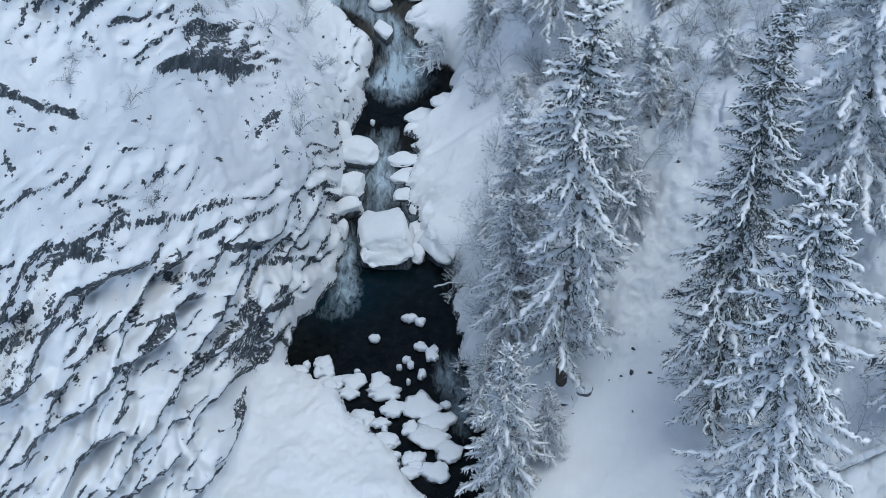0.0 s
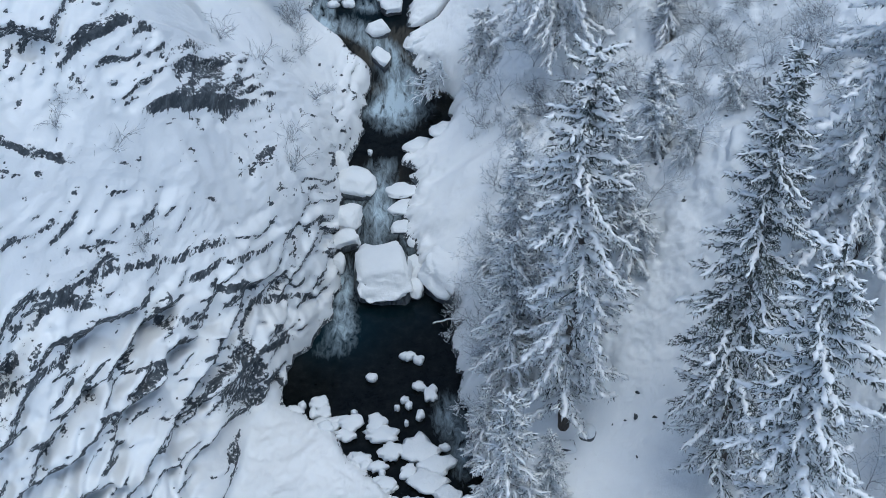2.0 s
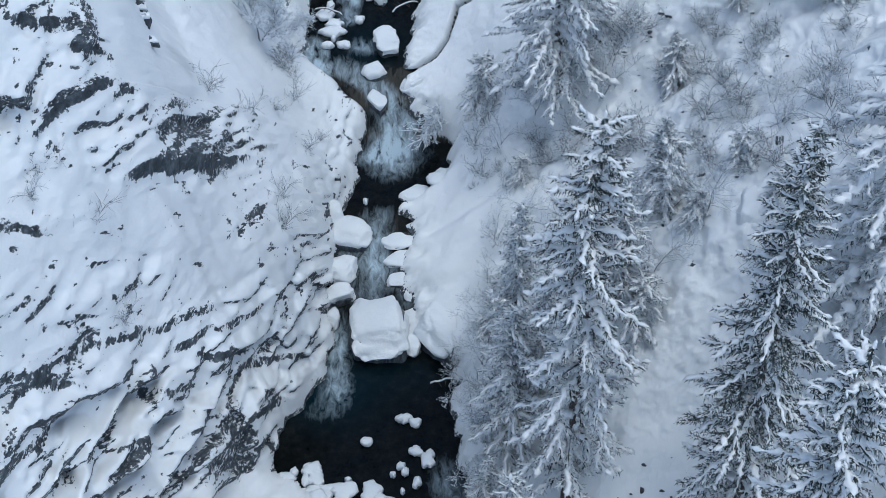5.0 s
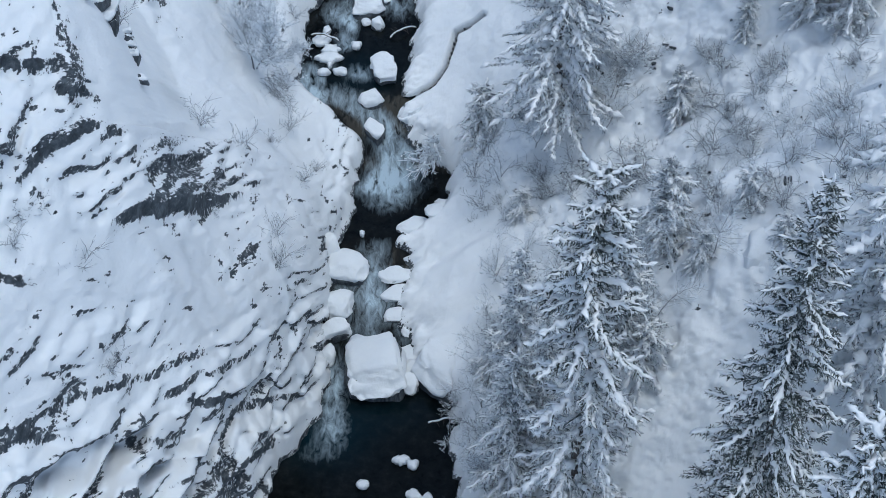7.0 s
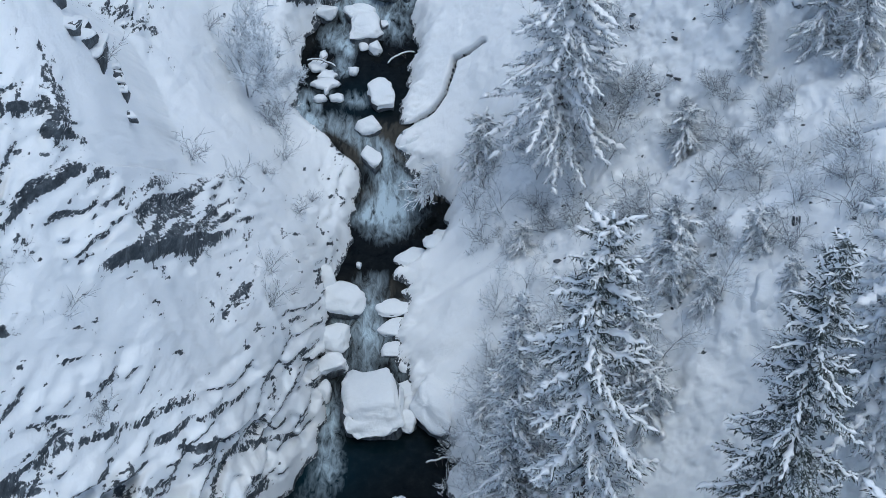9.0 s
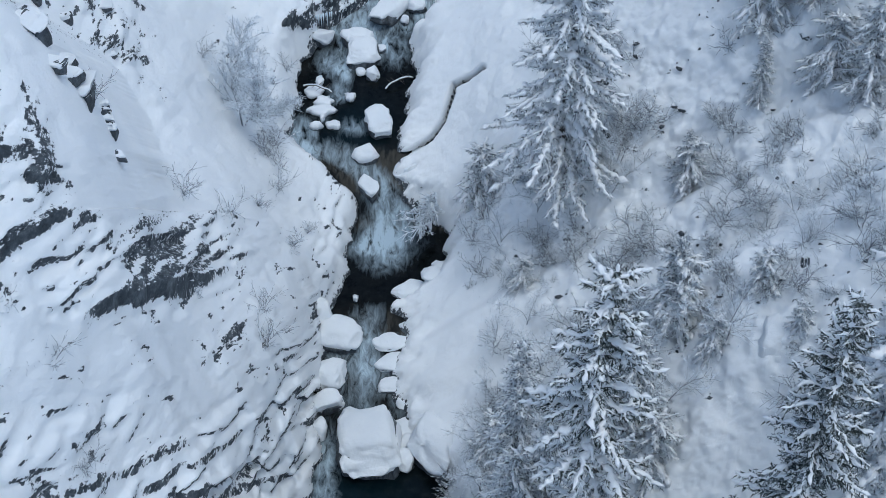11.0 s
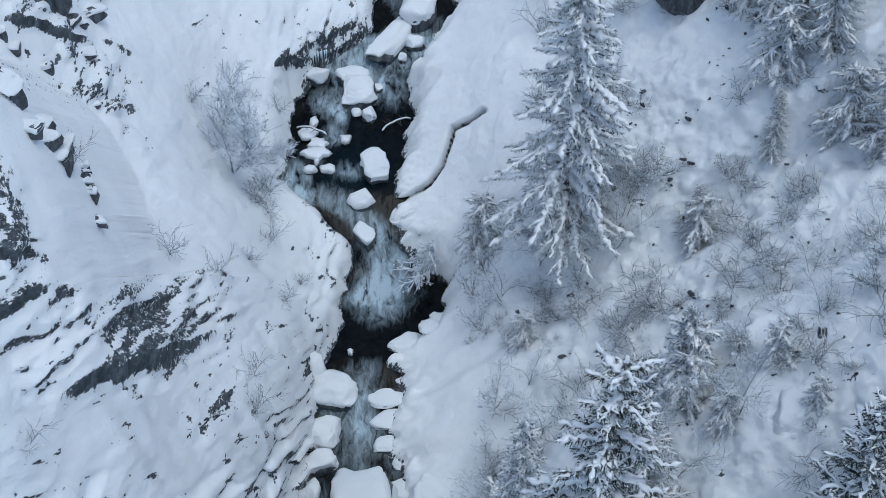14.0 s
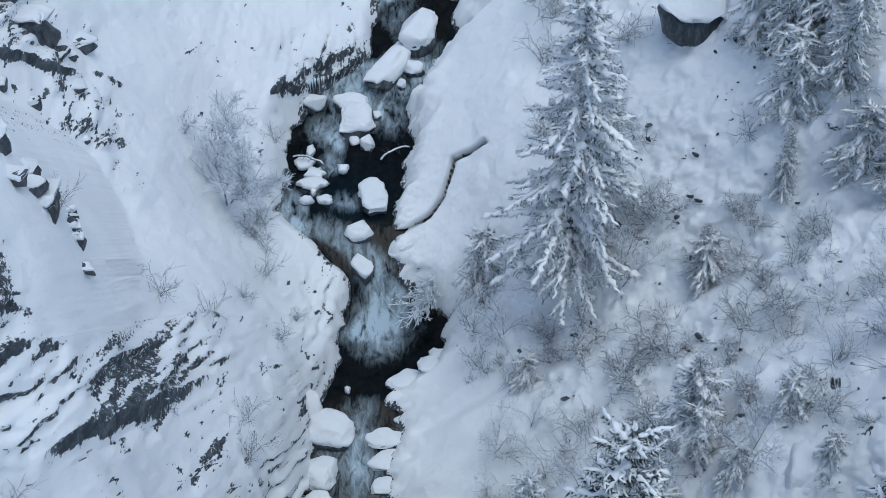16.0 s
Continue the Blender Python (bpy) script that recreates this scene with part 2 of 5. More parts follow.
def build_height():
    x, y = GX[:, None], GY[None, :]
    zs = stream_height(y)
    el, er = np.interp(y, *EDGE_L.T), np.interp(y, *EDGE_R.T)
    el = el + 0.28 * np.sin(y * 2.1 + 1) * np.sin(y * 0.83) + 0.15 * np.sin(y * 5.3)
    er = er + 0.3 * np.sin(y * 2.6) * np.sin(y * 0.7 + 1) + 0.16 * np.sin(y * 4.7 + 2)
    foot = np.minimum(np.interp(y, *FOOT.T), el)
    foot = np.where(y > 57, el, foot)
    left, right = table(KNOTS_L, SLOPE_L), table(KNOTS_R, SLOPE_R)
    shelf = zs + 0.55 + 0.18 * np.sin(x * 1.1 + 0.6 * y) * np.sin(y * 0.9 - x * 0.4) + 0.25 * np.clip((el - x) / 3, 0, 1) - 0.9 * np.clip(1 - (el - x) / 0.5, 0, 1)
    steep = np.interp(y, (40, 44, 46.5, 49, 52, 56, 66, 74), (3.4, 3.0, 2.9, 3.1, 3.8, 4.0, 3.8, 4.4))
    cut = np.interp(y, (40, 46, 49, 52, 56, 60, 66, 72), (3.0, 2.4, 2.8, 4.6, 5.8, 5.8, 4.0, 1.2))
    wall = zs + 0.3 + cut * np.clip((foot - x) / 0.5, 0, 1) + steep * np.maximum(foot - x, 0)
    l = np.where(x < foot, np.minimum(np.maximum(left, shelf), np.maximum(wall, shelf)), shelf)
    r = np.minimum(np.maximum(right, zs + 0.6), zs + 0.1 + np.interp(y, (60, 63, 71, 74), (1.9, 0.8, 0.8, 1.9)) * np.maximum(x - er, 0))
    bed = zs - 0.6
    h = np.where(x < el, np.maximum(l, bed), np.where(x > er, np.maximum(r, bed), bed))
    return blur(blur(h, 1.1, 0), 1.1, 1)


HEIGHT = build_height()


def ground(x, y):
    """Height of the ground, without its fine relief."""
    u = np.clip((np.asarray(x, float) - GX[0]) / CELL, 0, len(GX) - 1.001)
    v = np.clip((np.asarray(y, float) - GY[0]) / CELL, 0, len(GY) - 1.001)
    i, j = u.astype(int), v.astype(int)
    a, b = u - i, v - j
    return (HEIGHT[i, j] * (1 - a) * (1 - b) + HEIGHT[i + 1, j] * a * (1 - b) + HEIGHT[i, j + 1] * (1 - a) * b + HEIGHT[i + 1, j + 1] * a * b)


# ---- end of the shape ----
def lattice(p, seed):
    """Smooth value noise in -1..1 at the points p (n, 3)."""
    q = np.floor(p).astype(np.int64)
    f = p - q
    f = f * f * (3 - 2 * f)
    out = np.zeros(len(p))
    for dx in (0, 1):
        for dy in (0, 1):
            for dz in (0, 1):
                h = (q[:, 0] + dx) * 374761393 + (q[:, 1] + dy) * 668265263 + (q[:, 2] + dz) * 1274126177 + seed * 974711
                h = (h ^ (h >> 13)) * 1274126177 & 0x7FFFFFFF
                h = (h ^ (h >> 16)) & 0xFFFF
                w = (f[:, 0] if dx else 1 - f[:, 0]) * (f[:, 1] if dy else 1 - f[:, 1]) * (f[:, 2] if dz else 1 - f[:, 2])
                out += w * (h / 32767.5 - 1)
    return out


def fbm(p, seed, octaves=4, gain=0.5):
    out, amp, total = np.zeros(len(p)), 1.0, 0.0
    for k in range(octaves):
        out += amp * lattice(p * 2.03 ** k, seed + 17 * k)
        total += amp
        amp *= gain
    return out / total


def bump_at(p, place, size):
    return np.exp(-(((p - np.array(place)) / np.array(size)) ** 2).sum(1))


def mesh_object(name, verts, faces, mat, parent=None, label="", smooth=True):
    me = bpy.data.meshes.new(name)
    verts, faces = np.asarray(verts, np.float32), np.asarray(faces, np.int32)
    k = faces.shape[1]
    me.vertices.add(len(verts))
    me.vertices.foreach_set("co", verts.ravel())
    me.loops.add(faces.size)
    me.loops.foreach_set("vertex_index", faces.ravel())
    me.polygons.add(len(faces))
    me.polygons.foreach_set("loop_start", np.arange(0, faces.size, k, dtype=np.int32))
    me.polygons.foreach_set("use_smooth", np.full(len(faces), smooth))
    me.update(calc_edges=True)
    me.materials.append(mat)
    ob = new(name, me)
    ob.parent = parent
    if label:
        ob["label"] = label
    return ob


def grid_faces(nu, nv):
    i = np.arange(nu - 1)[:, None] * nv + np.arange(nv - 1)[None, :]
    i = i.ravel()
    return np.stack([i, i + nv, i + nv + 1, i + 1], 1)


# ---- mountainside ----
# The sheet is laid out across the slope: x, and t up along a plane that leans back by LEAN, so that steep walls get as many points as level ground.
LEAN = radians(43.3)
SN, CS = math.sin(LEAN), math.cos(LEAN)
STEP = 0.085


# crags: x, t of the lower edge, half width, height, bulge, slant, how bare
CRAGS = (
    (-11.0, 52.3, 1.75, 4.6, 2.0, 0.45, 1.15), (-16.7, 49.7, 1.7, 0.4, 0.4, -0.25, 1.0),
    (-6.2, 69.0, 1.5, 1.3, 0.7, 0.7, 1.0), (-8.4, 67.0, 0.9, 0.8, 0.8, 0.3, 1.1),
    (-7.1, 67.5, 1.6, 0.8, 0.7, 0.5, 1.0), (-12.0, 45.3, 2.2, 0.6, 0.6, 0.35, 0.8), (-10.0, 43.8, 1.2, 0.6, 0.5, 0.0, 1.0),
    (-15.3, 43.7, 1.5, 0.9, 0.6, 0.9, 0.9), (-9.2, 40.2, 1.4, 1.0, 0.6, 0.6, 1.0))

# the outcrops of the high left side, in the same terms
OUTCROPS = (
    (-15.5, 57.5, 0.95, 1.3, 0.9, 0.1, 1.2), (-13.7, 56.5, 0.75, 0.6, 0.6, -0.3, 1.0), (-14.5, 54.3, 1.3, 0.8, 0.7, 0.95, 1.2), (-13.5, 59.6, 0.7, 1.3, 0.8, 0.2, 1.25),
    (-12.8, 58.2, 0.3, 0.8, 0.4, 0.0, 1.0), (-17.5, 66.5, 1.25, 3.2, 1.0, -0.1, 1.4), (-15.2, 66.4, 0.6, 0.7, 0.5, -0.2, 1.1), (-13.0, 55.0, 0.4, 0.9, 0.4, 0.4, 0.9), (-14.4, 61.2, 0.5, 0.6, 0.4, -0.4, 1.0))

# ledges on the broken face: x, t, half length, slant, depth of the undercut
ROOFS = (
    (-15.2, 43.3, 0.8, -0.35, 0.6), (-11.0, 44.7, 0.8, 0.6, 0.55), (-8.3, 43.0, 1.15, 0.05, 0.6), (-9.4, 45.4, 1.0, 0.55, 0.5),
    (-12.1, 42.3, 0.8, -0.1, 0.5), (-6.0, 40.9, 0.9, 0.35, 0.6), (-13.6, 48.1, 0.6, 0.25, 0.3), (-5.9, 45.4, 0.6, -0.1, 0.35),
    (-13.3, 40.2, 0.9, 0.55, 0.4), (-10.9, 40.6, 0.8, 0.6, 0.4), (-17.2, 45.6, 0.8, 0.7, 0.4), (-16.5, 40.4, 0.8, 0.9, 0.5))

# slanting clefts of bare grey rock between the slabs: x, t of both ends, width
STRIPS = (
    (-16.0, 43.4, -19.0, 37.0, 0.5), (-11.8, 41.3, -13.6, 39.2, 0.25), (-10.0, 40.7, -12.2, 37.5, 0.32), (-7.8, 44.6, -8.9, 42.9, 0.22),
    (-14.4, 45.0, -15.3, 43.4, 0.3), (-15.2, 39.3, -16.8, 36.8, 0.3), (-9.4, 42.6, -10.6, 40.4, 0.2), (-5.1, 44.6, -6.3, 41.4, 0.25),
    (-9.2, 38.0, -10.4, 35.6, 0.3), (-13.0, 42.9, -13.9, 41.2, 0.2))


def slabs(u, v, seed):
    """Angular cells: the place within the nearest cell, three lots drawn for it, and how far its border is."""
    iu, iv = np.floor(u).astype(np.int64), np.floor(v).astype(np.int64)
    first, second = np.full(len(u), 9.0), np.full(len(u), 9.0)
    keep = [np.zeros(len(u)) for _ in range(5)]
    for ox in (-1, 0, 1):
        for oy in (-1, 0, 1):
            h = ((iu + ox) * 374761393 + (iv + oy) * 668265263 + seed * 974711) & 0x7FFFFFFF
            lots = []
            for _ in range(3):
                h = (h ^ (h >> 13)) * 1274126177 & 0x7FFFFFFF
                h = h ^ (h >> 16)
                lots.append((h & 0xFFFF) / 65535.0)
            du, dv = u - iu - ox - lots[0], v - iv - oy - lots[1]
            d = np.hypot(du, dv)
            won = d < first
            second = np.where(won, first, np.minimum(second, d))
            first = np.where(won, d, first)
            for k, value in enumerate((du, dv, *lots)):
                keep[k] = np.where(won, value, keep[k])
    return (*keep, second - first)


def build_mountainside():
    xs, ts = np.arange(-25, 25.01, STEP), np.arange(29, 76.01, STEP)
    nu, nv = len(xs), len(ts)
    X, T = [a.ravel() for a in np.meshgrid(xs, ts, indexing="ij")]

    def inside(d):
        return T * CS + d * SN < ground(X, T * SN - d * CS)
    hi = np.full(len(X), 14.0)
    found = np.zeros(len(X), bool)
    d = 14.0
    while d > -100 and not found.all():
        d -= 0.7
        now = inside(np.full(len(X), d)) & ~found
        hi[now] = d + 0.7
        found |= now
    lo = hi - 0.7
    for _ in range(9):
        mid = (lo + hi) / 2
        ins = inside(mid)
        lo, hi = np.where(ins, mid, lo), np.where(ins, hi, mid)
    P = np.stack([X, T * SN - lo * CS, T * CS + lo * SN], 1)

    def normals(p):
        g = p.reshape(nu, nv, 3)
        n = np.cross(np.gradient(g, axis=0), np.gradient(g, axis=1)).reshape(-1, 3)
        return n / (np.linalg.norm(n, axis=1)[:, None] + 1e-9)
    N0 = normals(P)
    N = np.stack([blur(blur(N0[:, k].reshape(nu, nv), 5, 0), 5, 1).ravel() for k in range(3)], 1)
    N /= np.linalg.norm(N, axis=1)[:, None]
    el = np.interp(P[:, 1], *EDGE_L.T)
    foot = np.where(P[:, 1] > 57, el, np.minimum(np.interp(P[:, 1], *FOOT.T), el))
    cliff = np.clip((foot + 0.1 - P[:, 0]) / 0.25, 0, 1)
    over = P[:, 2] - stream_height(P[:, 1])
    cliff = np.maximum(cliff, np.clip((over - 1.2) / 0.5, 0, 1) * (P[:, 0] < foot + 0.9))
    # how broken the rock is, place by place on the sheet
    Q = np.stack([X, T, 0 * X], 1)

    def near(x0, t0, w, h):
        return np.exp(-((X - x0) / w) ** 2 - ((T - t0) / h) ** 2)
    rough = 0.03 + 0.95 * np.clip((45.2 - T + 0.12 * (X + 12)) / 3.0, 0, 1) * np.clip((-4.6 - X) / 1.5, 0, 1)
    rough += 0.45 * near(-15.6, 46.5, 1.5, 1.1) + 0.4 * near(-12.8, 47.6, 1.2, 0.7) + 0.35 * near(-8.6, 46.2, 2.2, 1.3) + 0.8 * near(-6.2, 46.3, 0.9, 3.2)
    rough += 1.0 * near(-10.7, 53.4, 1.7, 1.4) + 0.55 * near(-13.2, 53.0, 1.0, 1.6) + 0.8 * near(-16.4, 54.0, 1.6, 1.8) + 0.5 * near(-14.6, 57.5, 1.3, 1.6)
    rough += 0.3 * near(-6.0, 55.5, 1.0, 2.2) + 0.5 * near(-6.6, 69.5, 2.2, 1.6)
    rough = np.clip(rough * (1 + 0.45 * fbm(Q * 0.3, 5, 3)), 0.05, 1.15) * cliff
    # slabs along the bedding: long snowy backs that break off in short steep faces
    turned = np.interp(T, (48, 58), (0, 1))
    a = X * 0.42 * (1 - turned) + T * 0.91
    c = X * 0.91 - (0.42 * np.minimum(T, 50) + 0.24 * np.clip(T - 50, 0, 7) + 0.08 * np.maximum(T - 57, 0))
    warp = fbm(np.stack([c * 0.45, a * 0.12, 0 * a], 1), 11, 5, 0.55)
    fine = fbm(np.stack([c * 1.8, a * 0.55, 0 * a], 1), 13, 4, 0.65)
    relief = np.zeros(len(P))
    for width, length, height, push, seed in ((1.15, 3.6, 1.0, 0.8, 1), (0.5, 1.5, 0.6, 0.3, 2), (0.28, 0.7, 0.16, 0.1, 3)):
        du, dv, r1, r2, r3, gap = slabs((c + push * warp + 0.25 * width * fine) / width, (a + 0.5 * push * warp) / length + 0.12 * fine, 30 + seed)
        plane = (r1 - 0.5) * 0.8 + du * (0.95 + 0.9 * (r2 - 0.5)) + dv * (1.7 * (r3 - 0.5) - 0.12)
        relief += height * plane * (0.45 + 1.1 * (r2 > 0.35)) - 0.3 * height * (seed == 1) * np.exp(-(gap / 0.15) ** 2)
    ledge = fbm(np.stack([X * 0.5, T * 1.1, np.zeros_like(X)], 1), 41, 4)
    relief = relief * rough + 0.3 * ledge * rough
    patch = fbm(np.stack([c * 1.1, a * 0.55, np.zeros_like(a)], 1), 45, 5, 0.65)
    grain = fbm(np.stack([c * 3.6, a * 1.4, np.zeros_like(a)], 1), 48, 3, 0.7)
    spread = fbm(Q * 0.22, 47, 3)
    fleck = fbm(np.stack([c * 2.2, a * 1.6, np.zeros_like(a)], 1), 46, 4, 0.65)
    bare = cliff * np.clip(fleck * 3.4 - 1.55 + 0.7 * spread + 0.3 * rough, 0, 0.7)
    # weathered walls that hold no snow: above the shelf, and a slanting gully in the broken face
    wall = 0.9 * near(-9.5, 38.8, 1.1, 2.0) + 0.5 * near(-6.2, 41.6, 0.6, 1.2)
    groove = np.zeros(len(P))
    for xa, ta, xb, tb, wide in STRIPS:
        k = np.clip(((X - xa) * (xb - xa) + (T - ta) * (tb - ta)) / ((xb - xa) ** 2 + (tb - ta) ** 2), 0, 1)
        away = np.hypot(X - xa - k * (xb - xa) + 0.5 * warp + 0.25 * fine, T - ta - k * (tb - ta))
        groove = np.maximum(groove, np.exp(-(away / (wide * (0.7 + 0.5 * k))) ** 2))
    relief -= 0.45 * groove * cliff
    wall = np.maximum(wall, 0.85 * groove)
    bare += cliff * wall * np.clip(0.62 + 1.0 * patch + 0.5 * grain, 0, 1.1)
    stroke = fbm(np.stack([c * 3.4, a * 0.6, 0 * a], 1), 49, 4, 0.7)
    line, lift = np.zeros(len(P)), np.zeros(len(P))
    # crags: a bulge of bare rock that breaks off sharply below
    for x0, t0, half, high, out, slant, dark in CRAGS + OUTCROPS:
        edge = t0 + slant * (X - x0) + 0.4 * fbm(np.stack([X * 0.9, T * 0.3, 0 * X], 1), 91, 4, 0.6)
        w = np.exp(-((X - x0 + 0.5 * fine) / half) ** 4)
        up = T - edge
        bulge = np.where(up > 0, np.exp(-(up / high) ** 2), np.clip(1 + up / 0.35, 0, 1))
        lift += 0.5 * out * w * bulge
        bare += dark * w * 0.75 * np.where(up > 0, np.exp(-(up / (high * 0.8)) ** 2), 0) * np.clip(0.42 + 1.3 * max(dark - 1.15, 0) + 3.0 * stroke + 0.4 * patch, 0, 0.95)
        # dark band along the lower edge: rock colour that includes the overhang's shade
        front = np.clip((0.12 - up) / 0.1, 0, 1) * np.clip((up + 0.3) / 0.1, 0, 1)
        line = np.maximum(line, dark * np.clip(w * 1.6 - 0.25, 0, 1) * front * np.clip(0.82 + 0.8 * stroke, 0, 0.9))
    # roofs: ledges whose snow ends over a short undercut, its shade and rock painted as one dark line
    for x0, t0, half, slant, under in ROOFS:
        edge = t0 + slant * (X - x0) + 0.3 * fbm(np.stack([X * 0.8, 0 * X + t0, 0 * X], 1), 92, 4, 0.6)
        w = np.exp(-((X - x0) / half) ** 4)
        up = T - edge
        lift += 0.55 * under * w * np.where(up > 0, np.exp(-(up / 0.9) ** 2), np.clip(1 + up / 0.25, 0, 1))
        line = np.maximum(line, np.clip(w * 1.6 - 0.2, 0, 1) * np.clip((0.1 - up) / 0.08, 0, 1) * np.clip((up + under * (0.5 + 0.5 * fine)) / 0.12, 0, 1) * (0.68 + 0.3 * grain))
    # a rib of jointed blocks with upright cracks climbs the high left side
    rib = np.full(len(P), 9.0)
    bends = ((-17.6, 70.0), (-16.9, 67.6), (-16.0, 66.2), (-15.5, 64.3), (-15.0, 62.0), (-14.1, 60.4), (-13.5, 58.8), (-13.7, 56.6))
    for (xa, ta), (xb, tb) in zip(bends, bends[1:]):
        k = np.clip(((X - xa) * (xb - xa) + (T - ta) * (tb - ta)) / ((xb - xa) ** 2 + (tb - ta) ** 2), 0, 1)
        rib = np.minimum(rib, np.hypot(X - xa - k * (xb - xa), T - ta - k * (tb - ta)))
    rib += 0.8 * np.maximum(bump_at(P, (-13.5, 66, 22), (2, 8, 9)) - 0.3, 0) * (X > -15)
    high = np.clip((T - 57) / 2, 0, 1) * np.clip((-11.5 - X) / 1.5, 0, 1)
    bare *= 1 - 0.6 * high
    strong = np.maximum(np.exp(-(rib / 0.95) ** 4), np.clip(2.2 * near(-17.4, 68.4, 1.5, 1.6) - 0.3, 0, 1))
    du, dv, r1, r2, r3, gap = slabs(X / 0.5 + 0.1 * T + 0.3 * warp, T / 1.6 + 0.15 * fine, 77)
    stood = (r1 > 0.42) * strong
    relief += stood * (0.3 + 0.6 * r2 - 0.3 * dv + 0.3 * du) * np.clip(gap / 0.12, 0, 1)
    line = np.maximum(line, 0.72 * stood * ((r3 > 0.62) & (dv < 0.1) | (gap < 0.07)) * (0.8 + 0.5 * grain))
    upright = fbm(np.stack([X * 2.6 + 0.3 * T, T * 0.45, 0 * X], 1), 73, 4, 0.65)
    line = np.maximum(line, np.exp(-(rib / 1.3) ** 4) * np.clip(upright * 5 - 1.0, 0, 0.75))
    tick = fbm(np.stack([X * 2.6, T * 1.5, 0 * X], 1), 74, 4, 0.65) + 0.35 * spread
    line = np.maximum(line, cliff * np.clip((T - 43) / 3, 0, 1) * np.clip(tick * 6 - 1.9, 0, 0.72))
    soft = 0.22 * fbm(np.stack([X * 0.5, P[:, 1] * 0.5, P[:, 2] * 0.3], 1), 51, 4) + 0.05 * fbm(P * 1.7, 55, 2) + cliff * 0.12 * fbm(np.stack([c * 1.2, a * 0.5, 0 * a], 1), 57, 4, 0.6)
    # hummocks of buried stones and stumps on the forest's side
    hum = np.maximum(fbm(np.stack([X * 0.8, P[:, 1] * 0.8, P[:, 2] * 0.4], 1), 61, 3), -0.15) * 0.6 + 0.22 * fbm(P * 2.0, 63, 4, 0.65)
    er = np.interp(P[:, 1], *EDGE_R.T)
    forest = np.clip((P[:, 0] - er - 2.5) / 3, 0, 1) * np.clip((P[:, 2] - 5) / 3, 0, 1) * np.where((P[:, 1] > 74) & (P[:, 0] < 8), 0.3, 1)
    soft += np.exp(-((P[:, 0] - er - 0.4) / 0.9) ** 2) * (0.45 * fbm(np.stack([X * 0.9, P[:, 1] * 1.5, 0 * X], 1), 65, 3, 0.6) + 0.08)
    shelf = np.clip((P[:, 0] - foot) / 0.6, 0, 1) * np.clip((el + 0.5 - P[:, 0]) / 0.5, 0, 1) * (P[:, 1] < 56)
    soft += shelf * (0.3 * fbm(P * 0.9, 66, 4, 0.55) + 0.12 * np.maximum(fbm(P * 2.4, 69, 2), 0))
    D = N * 0.45 + np.array([0, -CS, SN])
    D /= np.linalg.norm(D, axis=1)[:, None]
    # the far sides of the high ridge lie under smooth snow
    calm = np.clip((N[:, 2] * SN - N[:, 1] * CS - 0.25) / 0.16, 0, 1)
    calm = np.where(T > 55.5, np.clip(blur(blur(calm.reshape(nu, nv), 3, 0), 3, 1).ravel() * 1.6 - 0.6, 0, 1), 1)
    relief, lift = relief * calm, lift * calm
    relief = blur(blur(relief.reshape(nu, nv), 0.9, 0), 0.9, 1).ravel()
    P2 = P + D * relief[:, None] + N * (soft + hum * forest)[:, None] + np.array([0.1, -0.25, 0.95]) * lift[:, None]
    N1 = normals(P2)
    bare, line = bare * calm, line * calm
    # snow slides off where a face is steeper than the slope round it
    fall = N[:, 2] - N1[:, 2]
    bare += calm * cliff * np.clip((fall - 0.17 + 0.3 * patch + 0.14 * grain) * 2.6, 0, 0.75) * np.clip(rough * 1.6, 0, 1)
    # rock also shows where the banks are undercut at the water
    wet = np.clip(1 - (P2[:, 2] - stream_height(P2[:, 1])) / np.where((P2[:, 1] > 88) & (P2[:, 0] < -4), 1.4, 0.5), 0, 1)
    pit = fbm(np.stack([X * 1.5, T * 1.9, 0 * X], 1), 67, 4, 0.6) + 0.4 * fbm(np.stack([X, T, 0 * X], 1) * 0.3, 68, 2)
    bare = bare + forest * np.clip(pit * 4 - 2.05, 0, 0.7)
    gully = np.full(len(P2), 9.0)
    bends = ((2.6, 64.1), (1.8, 63.7), (0.95, 63.3), (0.68, 62.4), (0.33, 61.2), (-0.3, 60.3), (-1.5, 59.6), (-2.5, 59.1))
    for (xa, ta), (xb, tb) in zip(bends, bends[1:]):
        k = np.clip(((X - xa) * (xb - xa) + (T - ta) * (tb - ta)) / ((xb - xa) ** 2 + (tb - ta) ** 2), 0, 1)
        gully = np.minimum(gully, np.hypot(X - xa - k * (xb - xa) + 0.12 * ledge, T - ta - k * (tb - ta) + 0.1 * fine) + 0.06 * ledge)
    P2 = P2 - D * (1.5 * np.exp(-(gully / 0.11) ** 2))[:, None]
    bare = np.clip(bare + 0.9 * wet + calm * np.clip(0.05 - N1[:, 2], 0, 0.4) * 1.5 + 0.9 * np.exp(-(gully / 0.09) ** 4) + 0.25 * grain * (bare > 0.15), 0, 0.64)
    # line: bare rock and cracks, with the painted shade under ledges and crags
    bare = np.maximum(bare, 0.9 * line)
    ob = mesh_object("ground", P2, grid_faces(nu, nv), M_GROUND)
    layer = ob.data.attributes.new("bare", "FLOAT", "POINT")
    layer.data.foreach_set("value", bare.astype(np.float32))
    bed = np.stack([c + 0.5 * warp, a, 0.8 * (P2[:, 2] * SN - P2[:, 1] * CS)], 1).astype(np.float32)
    ob.data.attributes.new("bed", "FLOAT_VECTOR", "POINT").data.foreach_set("vector", bed.ravel())
